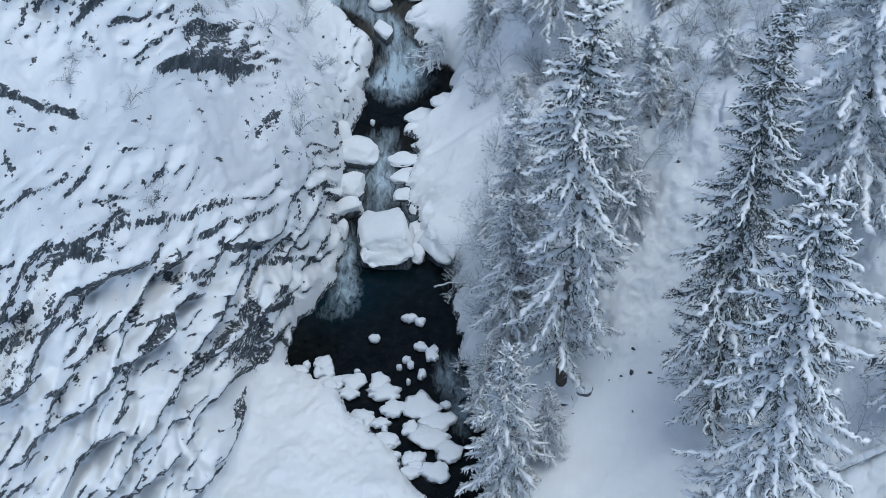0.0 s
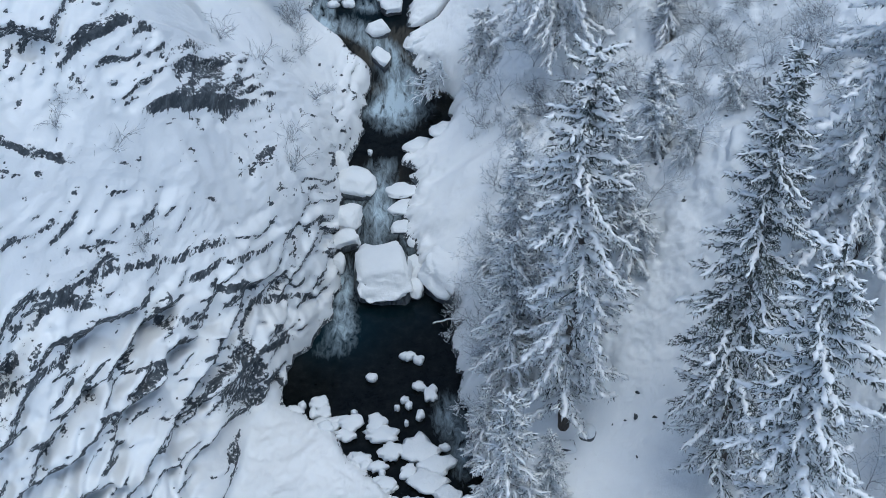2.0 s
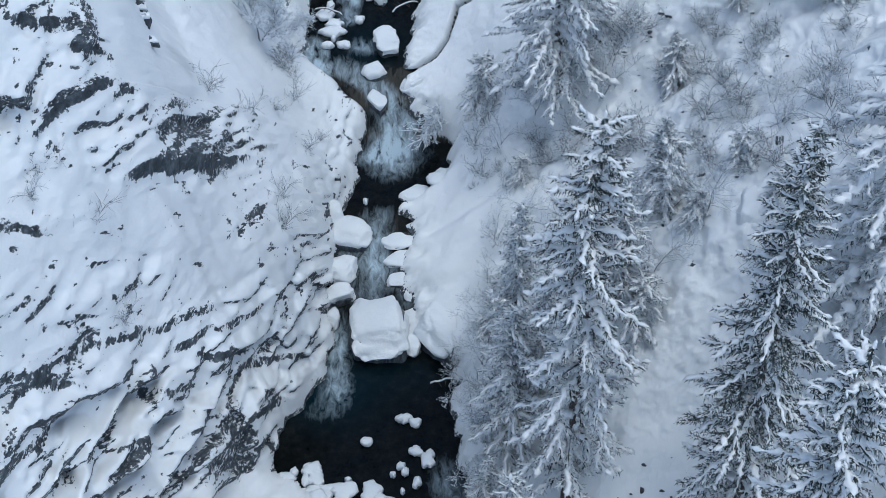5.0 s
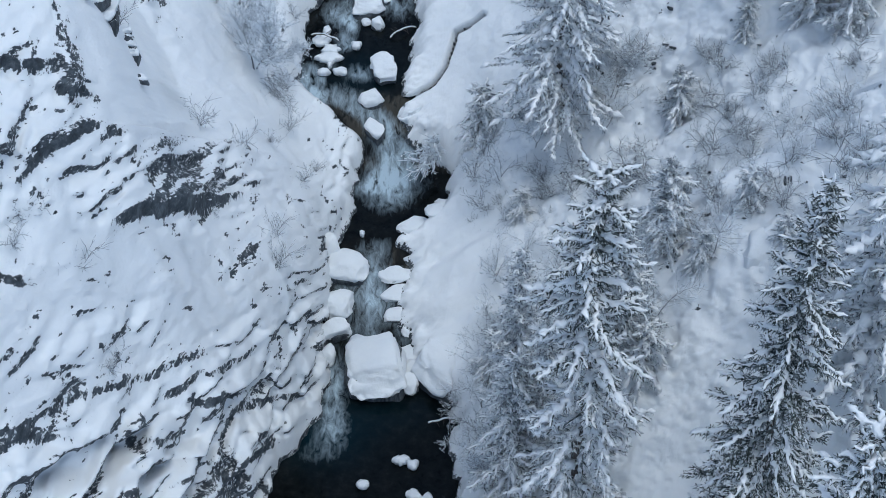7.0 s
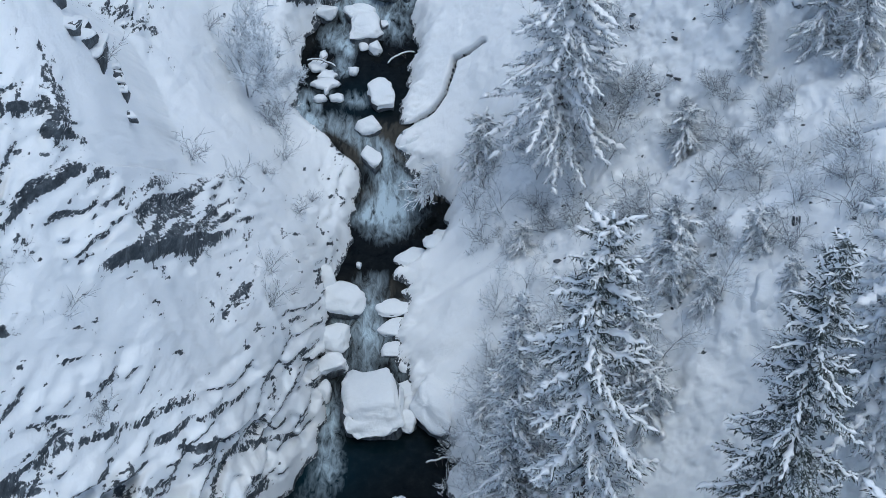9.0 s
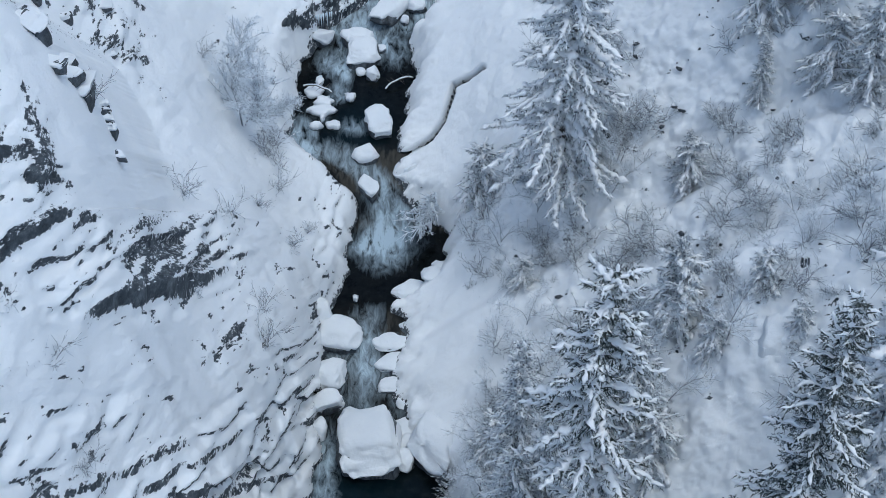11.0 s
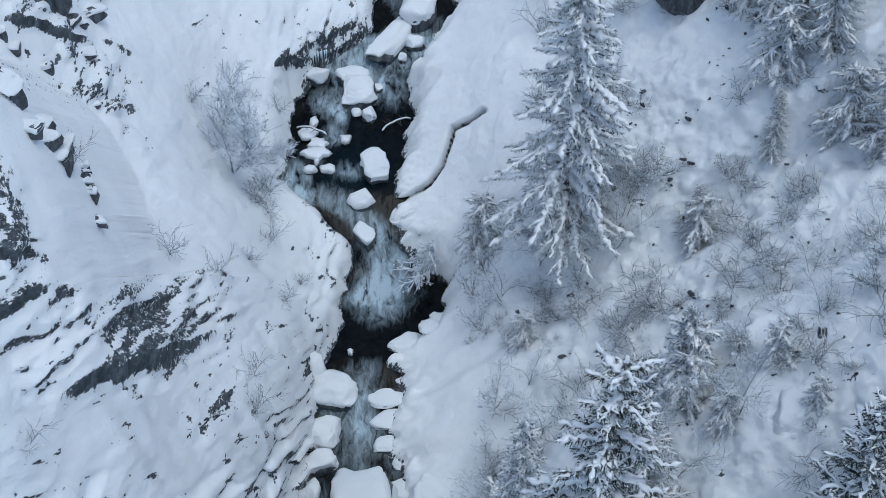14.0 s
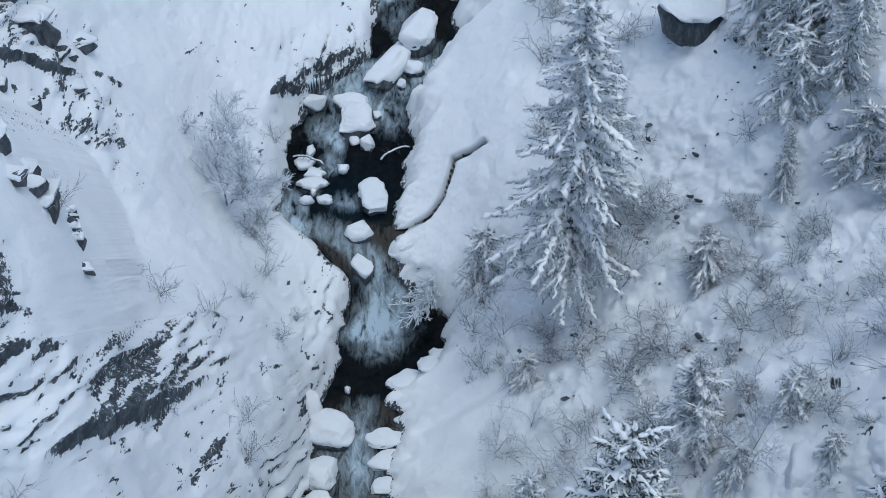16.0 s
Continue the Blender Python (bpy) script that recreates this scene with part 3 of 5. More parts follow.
    tagged(ob, "snow-covered gorge side with bare grey rock ledges", "ground", kind="structure")
    return P2.reshape(nu, nv, 3)


SHEET = build_mountainside()


def build_far_ground():
    """The mountainside beyond, in coarse steps, dropped below the near sheet."""
    def steps(lo, hi, a, b):
        return np.concatenate([np.arange(lo, a, 20.0), np.arange(a, b, 2.0), np.arange(b, hi + 1, 20.0)])
    xs, ys = steps(-900, 900, -60, 60), steps(-700, 1100, -20, 140)
    X, Y = [a.ravel() for a in np.meshgrid(xs, ys, indexing="ij")]
    Z = np.minimum.reduce([ground(X + dx, Y + dy) for dx in (-2.5, 0, 2.5) for dy in (-2.5, 0, 2.5)])
    Z += 0.35 * np.maximum(np.abs(X) - 60, 0) + 0.25 * np.maximum(Y - 140, 0)
    Z += 14 * fbm(np.stack([X, Y, 0 * X], 1) / 120, 71, 4) * np.clip((np.hypot(X, Y - 70) - 70) / 60, 0, 1)
    Z -= np.where((np.abs(X) < 28) & (Y > 38) & (Y < 102), 2.5, 0.6)
    ob = mesh_object("backdrop", np.stack([X, Y, Z], 1), grid_faces(len(xs), len(ys)), M_SNOW)
    tagged(ob, "white snowy mountainside all round the gorge", "ground", kind="structure")


build_far_ground()


def build_water():
    ys = np.arange(30, 112, 0.14)
    us = np.linspace(0, 1, 40)
    el, er = np.interp(ys, *EDGE_L.T) - 0.9, np.interp(ys, *EDGE_R.T) + 0.9
    X = el[:, None] + (er - el)[:, None] * us[None, :]
    Y = np.repeat(ys[:, None], len(us), 1)
    zs = blur(stream_height(ys)[:, None], 3, 0)[:, 0]
    P = np.stack([X.ravel(), Y.ravel(), np.repeat(zs, len(us))], 1)
    P[:, 2] += 0.06 * fbm(np.stack([P[:, 0] * 1.5, P[:, 1] * 0.9, P[:, 2]], 1), 81, 3)
    fall = np.gradient(zs, ys)
    fall = np.maximum.reduce([np.roll(fall, -k) for k in range(0, 12)])
    foam = np.repeat(np.clip((fall - 0.12) * 1.3, 0, 0.75), len(us))
    lane = np.exp(-((us[None, :] - 0.45 - 0.12 * np.sin(ys * 0.9)[:, None]) / 0.2) ** 4).ravel()
    foam *= 0.12 + 0.88 * lane
    veil = np.clip(fbm(np.stack([P[:, 0] * 0.55, P[:, 1] * 0.35, 0 * X.ravel()], 1), 83, 3) * 2.6, 0, 1)
    foam += veil * (0.7 * (P[:, 1] > 79) + 0.3 * ((P[:, 1] > 65) & (P[:, 1] < 70)))
    for place, size, much in (((-5.5, 62.6, 0.4), (0.6, 2.0, 3), 0.8), ((-5.5, 59.8, 0.3), (0.8, 1.3, 3), 0.62), ((-6.4, 58.2, 0.3), (1.6, 0.8, 3), 0.18), ((0.2, 53.6, 0.2), (0.8, 1.6, 3), 0.42), ((1.1, 51.2, 0.2), (0.7, 1.8, 3), 0.5),
                               ((-2.9, 75.3, 3.2), (1.5, 1.5, 3), 0.75), ((-3.6, 68.0, 1.5), (0.7, 2.0, 3), 0.5), ((-4.6, 82.2, 6.4), (0.9, 0.6, 3), 0.6), ((-2.4, 88.6, 7.3), (0.8, 1.6, 3), 0.5), ((-6.4, 87.2, 7.1), (0.9, 1.0, 3), 0.5)):
        foam += much * bump_at(P, place, size)
    deep = np.clip(0.8 * bump_at(P, (-6.0, 59.4, 0.3), (2.4, 2.0, 3)) + 0.3 * bump_at(P, (-2.5, 61.0, 0.3), (2.5, 1.5, 3)) + 0.5 * bump_at(P, (-4.5, 82, 6.5), (2, 2, 3)), 0, 1)
    ob = mesh_object("water", P, grid_faces(len(ys), len(us))[:, ::-1], M_WATER)
    for name, values in (("foam", foam), ("deep", deep)):
        ob.data.attributes.new(name, "FLOAT", "POINT").data.foreach_set("value", values.astype(np.float32))
    tagged(ob, "dark mountain stream with white falls and a teal pool", "stream", kind="structure")


build_water()


# ---- building blocks ----
class Soup:
    """Gathers small cones and lumps into one mesh."""

    def __init__(self):
        self.v, self.f, self.n = [], [], 0

    def cone(self, p0, p1, r0, r1, sides=3, flat=1.0, cap=False):
        p0, p1 = np.asarray(p0, float), np.asarray(p1, float)
        d = p1 - p0
        ln = math.sqrt(d @ d) + 1e-9
        d = d / ln
        a = np.array([d[1], -d[0], 0.0]) if abs(d[2]) < 0.95 else np.array([0.0, d[2], -d[1]])
        a /= math.sqrt(a @ a)
        b = np.array([a[1] * d[2] - a[2] * d[1], a[2] * d[0] - a[0] * d[2], a[0] * d[1] - a[1] * d[0]])
        ang = np.arange(sides) * (2 * math.pi / sides) + 0.6
        ring = np.cos(ang)[:, None] * a + np.sin(ang)[:, None] * b * flat
        k, n = sides, self.n
        self.v.append(p0 + ring * r0)
        idx = np.arange(k)
        nxt = (idx + 1) % k
        if r1 <= 0.002:
            self.v.append(p1[None])
            self.f.append(np.stack([n + idx, n + nxt, np.full(k, n + k)], 1))
            self.n += k + 1
        else:
            self.v.append(p1 + ring * r1)
            self.f.append(np.stack([n + idx, n + nxt, n + k + nxt], 1))
            self.f.append(np.stack([n + idx, n + k + nxt, n + k + idx], 1))
            self.n += 2 * k
        if cap:
            self.v.append((p0 - d * r0 * 0.6)[None])
            self.f.append(np.stack([n + nxt, n + idx, np.full(k, self.n)], 1))
            self.n += 1

    def pod(self, p0, p1, r, flat=0.8, sides=5):
        """A lump drawn out from p0 to p1, pointed at both ends."""
        p0, p1 = np.asarray(p0, float), np.asarray(p1, float)
        m0, m1 = p0 + (p1 - p0) * 0.22, p0 + (p1 - p0) * 0.72
        d = p1 - p0
        d = d / (math.sqrt(d @ d) + 1e-9)
        a = np.array([d[1], -d[0], 0.0]) if abs(d[2]) < 0.95 else np.array([1.0, 0, 0])
        a /= math.sqrt(a @ a) + 1e-9
        b = np.cross(a, d)
        ang = np.arange(sides) * (2 * math.pi / sides)
        ring = np.cos(ang)[:, None] * a + np.sin(ang)[:, None] * b * flat
        n, k = self.n, sides
        self.v += [p0[None], m0 + ring * r, m1 + ring * r * 0.85, p1[None]]
        i = np.arange(k)
        j = (i + 1) % k
        self.f += [np.stack([np.full(k, n), n + 1 + j, n + 1 + i], 1), np.stack([n + 1 + i, n + 1 + j, n + 1 + k + j], 1),
                   np.stack([n + 1 + i, n + 1 + k + j, n + 1 + k + i], 1), np.stack([n + 1 + k + i, n + 1 + k + j, np.full(k, n + 1 + 2 * k)], 1)]
        self.n += 2 * k + 2

    def rope(self, path, radii, flat=0.75, sides=4):
        """A lumpy roll that follows a path, closed to a point at both ends."""
        path = np.asarray(path)
        d = np.gradient(path, axis=0)
        d /= np.linalg.norm(d, axis=1)[:, None] + 1e-9
        a = np.stack([d[:, 1], -d[:, 0], np.zeros(len(d))], 1)
        a /= np.linalg.norm(a, axis=1)[:, None] + 1e-9
        b = np.cross(a, d)
        ang = np.arange(sides) * (2 * math.pi / sides) + 0.4
        rad = np.asarray(radii)[:, None, None]
        rings = path[:, None] + rad * (np.cos(ang)[None, :, None] * a[:, None] + np.sin(ang)[None, :, None] * b[:, None] * flat)
        k, m, n = sides, len(path), self.n
        tips = np.stack([path[0] - d[0] * radii[0], path[-1] + d[-1] * radii[-1] * 2])
        self.v += [rings.reshape(-1, 3), tips]
        i = np.arange(k)
        j = (i + 1) % k
        for s in range(m - 1):
            o = n + s * k
            self.f += [np.stack([o + i, o + j, o + k + j], 1), np.stack([o + i, o + k + j, o + k + i], 1)]
        o = n + (m - 1) * k
        self.f += [np.stack([n + j, n + i, np.full(k, n + m * k)], 1), np.stack([o + i, o + j, np.full(k, n + m * k + 1)], 1)]
        self.n += m * k + 2

    def part(self, name, mat, parent, label="", smooth=True):
        return mesh_object(name, np.concatenate(self.v), np.concatenate(self.f), mat, parent, label, smooth)


def thing(name, label, category, group=""):
    return tagged(new(name), label, category, group)


def ball(level=3):
    bm = bmesh.new()
    bmesh.ops.create_icosphere(bm, subdivisions=level, radius=1)
    v = np.array([w.co[:] for w in bm.verts])
    f = np.array([[w.index for w in t.verts] for t in bm.faces])
    bm.free()
    return v, f


BALL3, BALL4 = ball(3), ball(4)


def boulder(name, x, y, z, sx, sy, sz, turn=0, seed=1, snow=0.35, square=0.7, label="", cuts=7, bald=0.2):
    """A stone with its front foot at y, and a thick cushion of snow on it: snow is the cushion's depth."""
    v, f = BALL4 if max(sx, sy) > 1.6 else BALL3
    p = np.sign(v) * np.abs(v) ** square
    n = fbm(v * 1.7 + seed * 3.1, seed, 3)
    rng = random.Random(seed)
    for _ in range(cuts):
        nx, ny, nz = rng.gauss(0, 1), rng.gauss(0, 1), rng.gauss(0.15, 0.6)
        ln = math.sqrt(nx * nx + ny * ny + nz * nz)
        w = np.array([nx / ln, ny / ln, nz / ln])
        over = np.maximum(p @ w - rng.uniform(0.45, 0.8), 0)
        p = p - over[:, None] * w * 0.85
    p[:, 2] += p[:, 1] * rng.uniform(0.0, 0.35) + p[:, 0] * rng.uniform(-0.25, 0.25)
    p[:, 0] *= 1 + 0.22 * rng.uniform(-1, 1) * p[:, 1]
    root = thing(name, label or "grey stream boulder under a thick cushion of snow", "boulder")
    root.matrix_basis = pose(x, y + sy / 2, z, 0, 0, turn)
    size = np.array([sx / 2, sy / 2, sz / 2])
    rock = p * (1.03 + 0.24 * n)[:, None] * size
    rock[:, 2] += sz * 0.3
    mesh_object("rock", rock, f, M_ROCK, root)
    cap = p * (1.05 + 0.3 * fbm(v * 1.5 + seed * 5.3, seed + 3, 3) + 0.05 * fbm(v * 5.0 + seed, seed + 5, 2))[:, None] * size
    low = bald * sz + 0.22 * sz * fbm(v * 2.5 + seed, seed + 9, 2)
    cap[:, 2] = np.where(cap[:, 2] > low, cap[:, 2], low + 0.25 * (cap[:, 2] - low) - 0.02)
    cap[:, 2] = cap[:, 2] * 0.9 + sz * 0.32 + snow * np.clip(v[:, 2] + 0.5, 0, 1)
    mesh_object("snow_cap", cap, f, M_SNOW, root)
    return root


def floe(x, y, w, d, seed, z=0.12):
    """A low snow-covered stone that just breaks the water."""
    v, f = BALL3
    a = np.arctan2(v[:, 1], v[:, 0])
    c = np.stack([np.cos(a) * 2.0, np.sin(a) * 2.0, np.full(len(a), seed * 2.7)], 1)
    r = 1 + 0.75 * fbm(c, seed, 4, 0.6)
    p = np.stack([v[:, 0] * r * w / 2, v[:, 1] * r * d / 2, np.abs(v[:, 2]) ** 0.6 * np.sign(v[:, 2]) * 0.22 + 0.1], 1)
    p[:, 2] += 0.05 * fbm(p * 2, seed + 2, 2)
    root = thing("snowy_stone", "low stone capped with white snow standing in dark water", "stone", "stones in the pool")
    root.matrix_basis = pose(x, y + d / 2, z + 0.12)
    mesh_object("snow_cap", p, f, M_SNOW, root)
    q = v * np.array([w * 0.42, d * 0.42, 0.25])
    q[:, 2] -= 0.12
    mesh_object("rock", q, f, M_ROCK, root)
    return root


def spruce(h, r, seed, snow=1.0, frost=0.0, low=0.1, droop=1.0, name="spruce_tree", label="", shape=0.72, gap=1.0, clump=1.0, load=1.0, bushy=1.0, dusted=False):
    """A snow-laden spruce: trunk, needles and the snow that lies on its boughs."""
    rng = random.Random(seed)
    root = thing(name, label or "tall dark green spruce with snow-laden drooping boughs", "tree", "spruces of the gorge")
    trunk, green, pale, white = Soup(), Soup(), Soup(), Soup()
    steps = 12
    sway = [(0.15 * math.sin(k * 0.9 + seed), 0.15 * math.cos(k * 0.7 + seed)) for k in range(steps + 1)]

    def axis(f):
        k = min(int(f * steps), steps - 1)
        q = f * steps - k
        return np.array([sway[k][0] * (1 - q) + sway[k + 1][0] * q, sway[k][1] * (1 - q) + sway[k + 1][1] * q, f * h])
    base_r = 0.011 * h + 0.04
    for k in range(steps):
        trunk.cone(axis(k / steps) - (0, 0, 0.6 if k == 0 else 0), axis((k + 1) / steps), base_r * (1 - k / steps) + 0.02, base_r * (1 - (k + 1) / steps) + 0.015, 8)

    def arm(p, out, ln, up0, f, heavy, main):
        """A bough or side arm from p: its wood, the twigs that hang from it and the roll of snow along its back. Gives its points."""
        side = np.array([-out[1], out[0], 0.0])
        segs = 7 if main else 4
        pts = []
        for k in range(segs + 1):
            pts.append(p.copy())
            ang = up0 - 0.38 * droop * math.sin(math.pi * k / segs * 0.9) * min(1, ln / 2.2)
            p = p + ((out + side * rng.uniform(-0.16, 0.16)) * math.cos(ang) + np.array([0, 0, math.sin(ang)])) * ln / segs
        if heavy:
            thick = load * rng.uniform(0.7, 1.25) * min(1.1, 0.45 + ln * 0.24) * (1.0 if main else 0.85)
            knots = max(4, int(ln / (0.14 if h > 12 else 0.24)))
            cut = [0]
            for k in range(1, knots):
                if rng.random() < 0.13 and k - cut[-1] > 2:
                    cut.append(k)
            for k0, k1 in zip(cut, cut[1:] + [knots]):
                path, rad = [], []
                for k in range(k0, k1 + 1):
                    u = k / knots * segs
                    m = min(int(u), segs - 1)
                    path.append(pts[m] + (pts[m + 1] - pts[m]) * (u - m) + side * rng.uniform(-0.075, 0.075) + np.array([0, 0, 0.06 + rng.uniform(-0.05, 0.05)]))
                    rad.append(thick * rng.choice((0.3, 0.55, 0.8, 1.0, 1.0, 1.6)) * (0.098 - 0.045 * k / knots))
                white.rope(path, rad, 0.7, 4 if main and h > 12 else 3)
        for k in range(segs):
            q, e = pts[k], pts[k + 1]
            along = e - q
            green.cone(q, e, 0.045 * (1 - k / segs) + 0.02, 0.045 * (1 - (k + 1) / segs) + 0.012, 3)
            n = max(1, int(ln / segs / 0.06 * bushy))
            for m in range(n):
                at = q + along * ((m + rng.random()) / n)
                fade = 1 - 0.5 * (k + m / n) / segs
                for sg in (-1, 1):
                    root_at = at + side * sg * rng.uniform(0.02, 0.12)
                    drop = rng.uniform(0.1, 0.34) * fade * (1 - 0.3 * f) * min(1, 0.4 + ln * 0.35)
                    tip = root_at + side * sg * rng.uniform(0.02, 0.3) * fade + out * rng.uniform(0.0, 0.2) + np.array([0, 0, -drop])
                    (pale if f < frost + rng.uniform(-0.15, 0.15) else green).cone(root_at, tip, rng.uniform(0.024, 0.042), 0.0, 3)
                    if rng.random() < (0.1 + 0.55 * max(0.0, 0.78 - f)) * clump:
                        white.cone(root_at + np.array([0, 0, 0.05]), root_at + (tip - root_at) * rng.uniform(0.6, 1.05), rng.uniform(0.045, 0.085), 0.0, 3)
        return pts, side

    z = low * h
    turn = 0.0
    while z < h * 0.985:
        f = z / h
        prof = (1 - f) ** shape * min(1.0, 0.65 + 2.5 * (f - low))
        turn += 1.1
        n = 5 if h > 8 else 4
        for b in range(n + 2):
            slight = b >= n
            ln = (r * prof * rng.uniform(0.72, 1.18) + 0.15) * (rng.uniform(0.35, 0.6) if slight else 1)
            az = turn + (b + rng.uniform(-0.3, 0.3)) * 2 * math.pi / n
            out = np.array([math.cos(az), math.sin(az), 0.0])
            up0 = 0.12 - 0.3 * droop * (1 - f) + 0.6 * max(0.0, f - 0.5) ** 1.2 + rng.uniform(-0.12, 0.12)
            heavy = rng.random() < (0.25 if slight else 0.9) * snow
            pts, side = arm(axis(min(0.99, f + rng.uniform(-0.02, 0.02))), out, ln, up0, f, heavy, True)
            for fork in range(2, 7):
                if ln > 0.7 and not slight and rng.random() < 0.8:
                    sg = 1 if fork % 2 else -1
                    way = out + side * sg * rng.uniform(0.6, 1.1)
                    way /= math.sqrt(way @ way)
                    arm(pts[fork - 1], way, ln * rng.uniform(0.2, 0.42) * (1.15 - fork * 0.09), up0 - 0.25 * droop * rng.uniform(0.4, 1.2), f, heavy and rng.random() < 0.25 + 0.5 * clump, False)
        for _ in range(9):
            az = rng.uniform(0, 6.283)
            q = axis(min(0.99, f + rng.uniform(0, 0.045)))
            green.cone(q, q + np.array([math.cos(az) * 0.35, math.sin(az) * 0.35, -rng.uniform(0.05, 0.5)]) * min(1, 0.4 + (1 - f) * 2), 0.07, 0.0, 3)
        z += gap * (0.62 + 0.35 * (1 - f)) * (h / 23) ** 0.5
    top = axis(1.0)
    green.cone(axis(0.97), top + (0, 0, 0.25), 0.05, 0.0, 4)
    white.pod(top - (0, 0, 0.25), top + (0, 0, 0.2), 0.07)
    trunk.part("trunk", M_BARK, root)
    green.part("crown", M_DUSTED if dusted else M_NEEDLE, root, "needles grey with frost" if dusted else "dark green frosted needles", False)
    if pale.n:
        pale.part("lower_crown", M_DUSTED, root, "lower boughs grey with frost", False)
    white.part("snow_load", M_LIFTED_SNOW, root, "soft white snow lying on the boughs")["kind"] = "stuff"
    return root


def shrub(h, spread, seed, stems=7, frost=0.7, upright=0.6, name="frosted_shrub", label="", clumps=12, twig=0.008, levels=2, trunk=5, kids=2, sag=0.3, least=0.012):
    """A bare bush or small tree: stems that fork, with hoar frost on the twigs and clumps of snow."""
    rng = random.Random(seed)
    root = thing(name, label or "leafless bush with twigs white with hoar frost", "shrub", "frosted shrubs on the slope")
    wood, fine, white = Soup(), Soup(), Soup()
    ends = []

    def grow(p, d, ln, rad, level):
        segs = trunk if level == 0 else (2, 1, 1)[level - 1]
        for s in range(segs):
            d = d + np.array([rng.uniform(-0.36, 0.36), rng.uniform(-0.36, 0.36), rng.uniform(-sag, 0.16)])
            d /= math.sqrt(d @ d)
            q = p + d * ln / segs
            r1 = rad * 0.78
            (wood if level < 2 else fine).cone(p, q, rad, r1 if s < segs - 1 or level < levels else 0.0, 4 if level == 0 else 3)
            if level < levels and (level or trunk == 5 or s > 1):
                for _ in range(kids):
                    side = np.array([rng.gauss(0, 1), rng.gauss(0, 1), rng.gauss(0.25, 0.6)])
                    side /= math.sqrt(side @ side)
                    e = d * 0.7 + side * 0.8
                    e /= math.sqrt(e @ e)
                    grow(p + (q - p) * rng.random(), e, ln * (rng.uniform(0.3, 0.62) if trunk == 5 or level else rng.uniform(0.22, 0.36) * (1.1 - 0.6 * s / segs)), max(r1 * 0.5, least), level + 1)
            p, rad = q, r1
        ends.append((p, d))
    for s in range(stems):
        az = rng.uniform(0, 6.283)
        tilt = rng.uniform(0.1, 1.0) * (1.25 - upright)
        d = np.array([math.cos(az) * math.sin(tilt), math.sin(az) * math.sin(tilt), math.cos(tilt)])
        grow(np.array([math.cos(az), math.sin(az), 0]) * spread * 0.08 * rng.random() - np.array([0, 0, 0.15]), d, h * rng.uniform(0.6, 1.05), max(twig * 2.0, 0.007 * h), 0)
    for _ in range(clumps):
        p, d = rng.choice(ends)
        s = rng.uniform(0.025, 0.065)
        white.pod(p - d * s * 1.8, p + d * s * 1.8, s, 0.8, 3)
    wood.part("stem", M_FROST if frost > 0.85 else M_TWIG, root, "stem furred with frost" if frost > 0.85 else "thin dark forked stem")
    fine.part("frost_crown", M_FROST if frost > 0.4 else M_TWIG, root, "frosted twigs" if frost > 0.4 else "", False)
    if clumps:
        white.part("snow_load", M_SNOW, root, "white snow caught in the branches")["kind"] = "stuff"
    return root


def on_ground(x, y, turn=0.0, size=1.0, sink=0.1, tall=1.0, tip=0.0, tip_way=0.0):
    m = pose(x, y, float(ground(x, y)) - sink, 0, 0, turn) @ Matrix.Diagonal((size, size, size * tall, 1))
    if tip:
        m = pose(x, y, float(ground(x, y)) - sink) @ Matrix.Rotation(radians(tip), 4, Vector((math.cos(radians(tip_way)), math.sin(radians(tip_way)), 0))) @ pose(0, 0, 0, 0, 0, turn) @ Matrix.Diagonal((size, size, size * tall, 1))
    return m


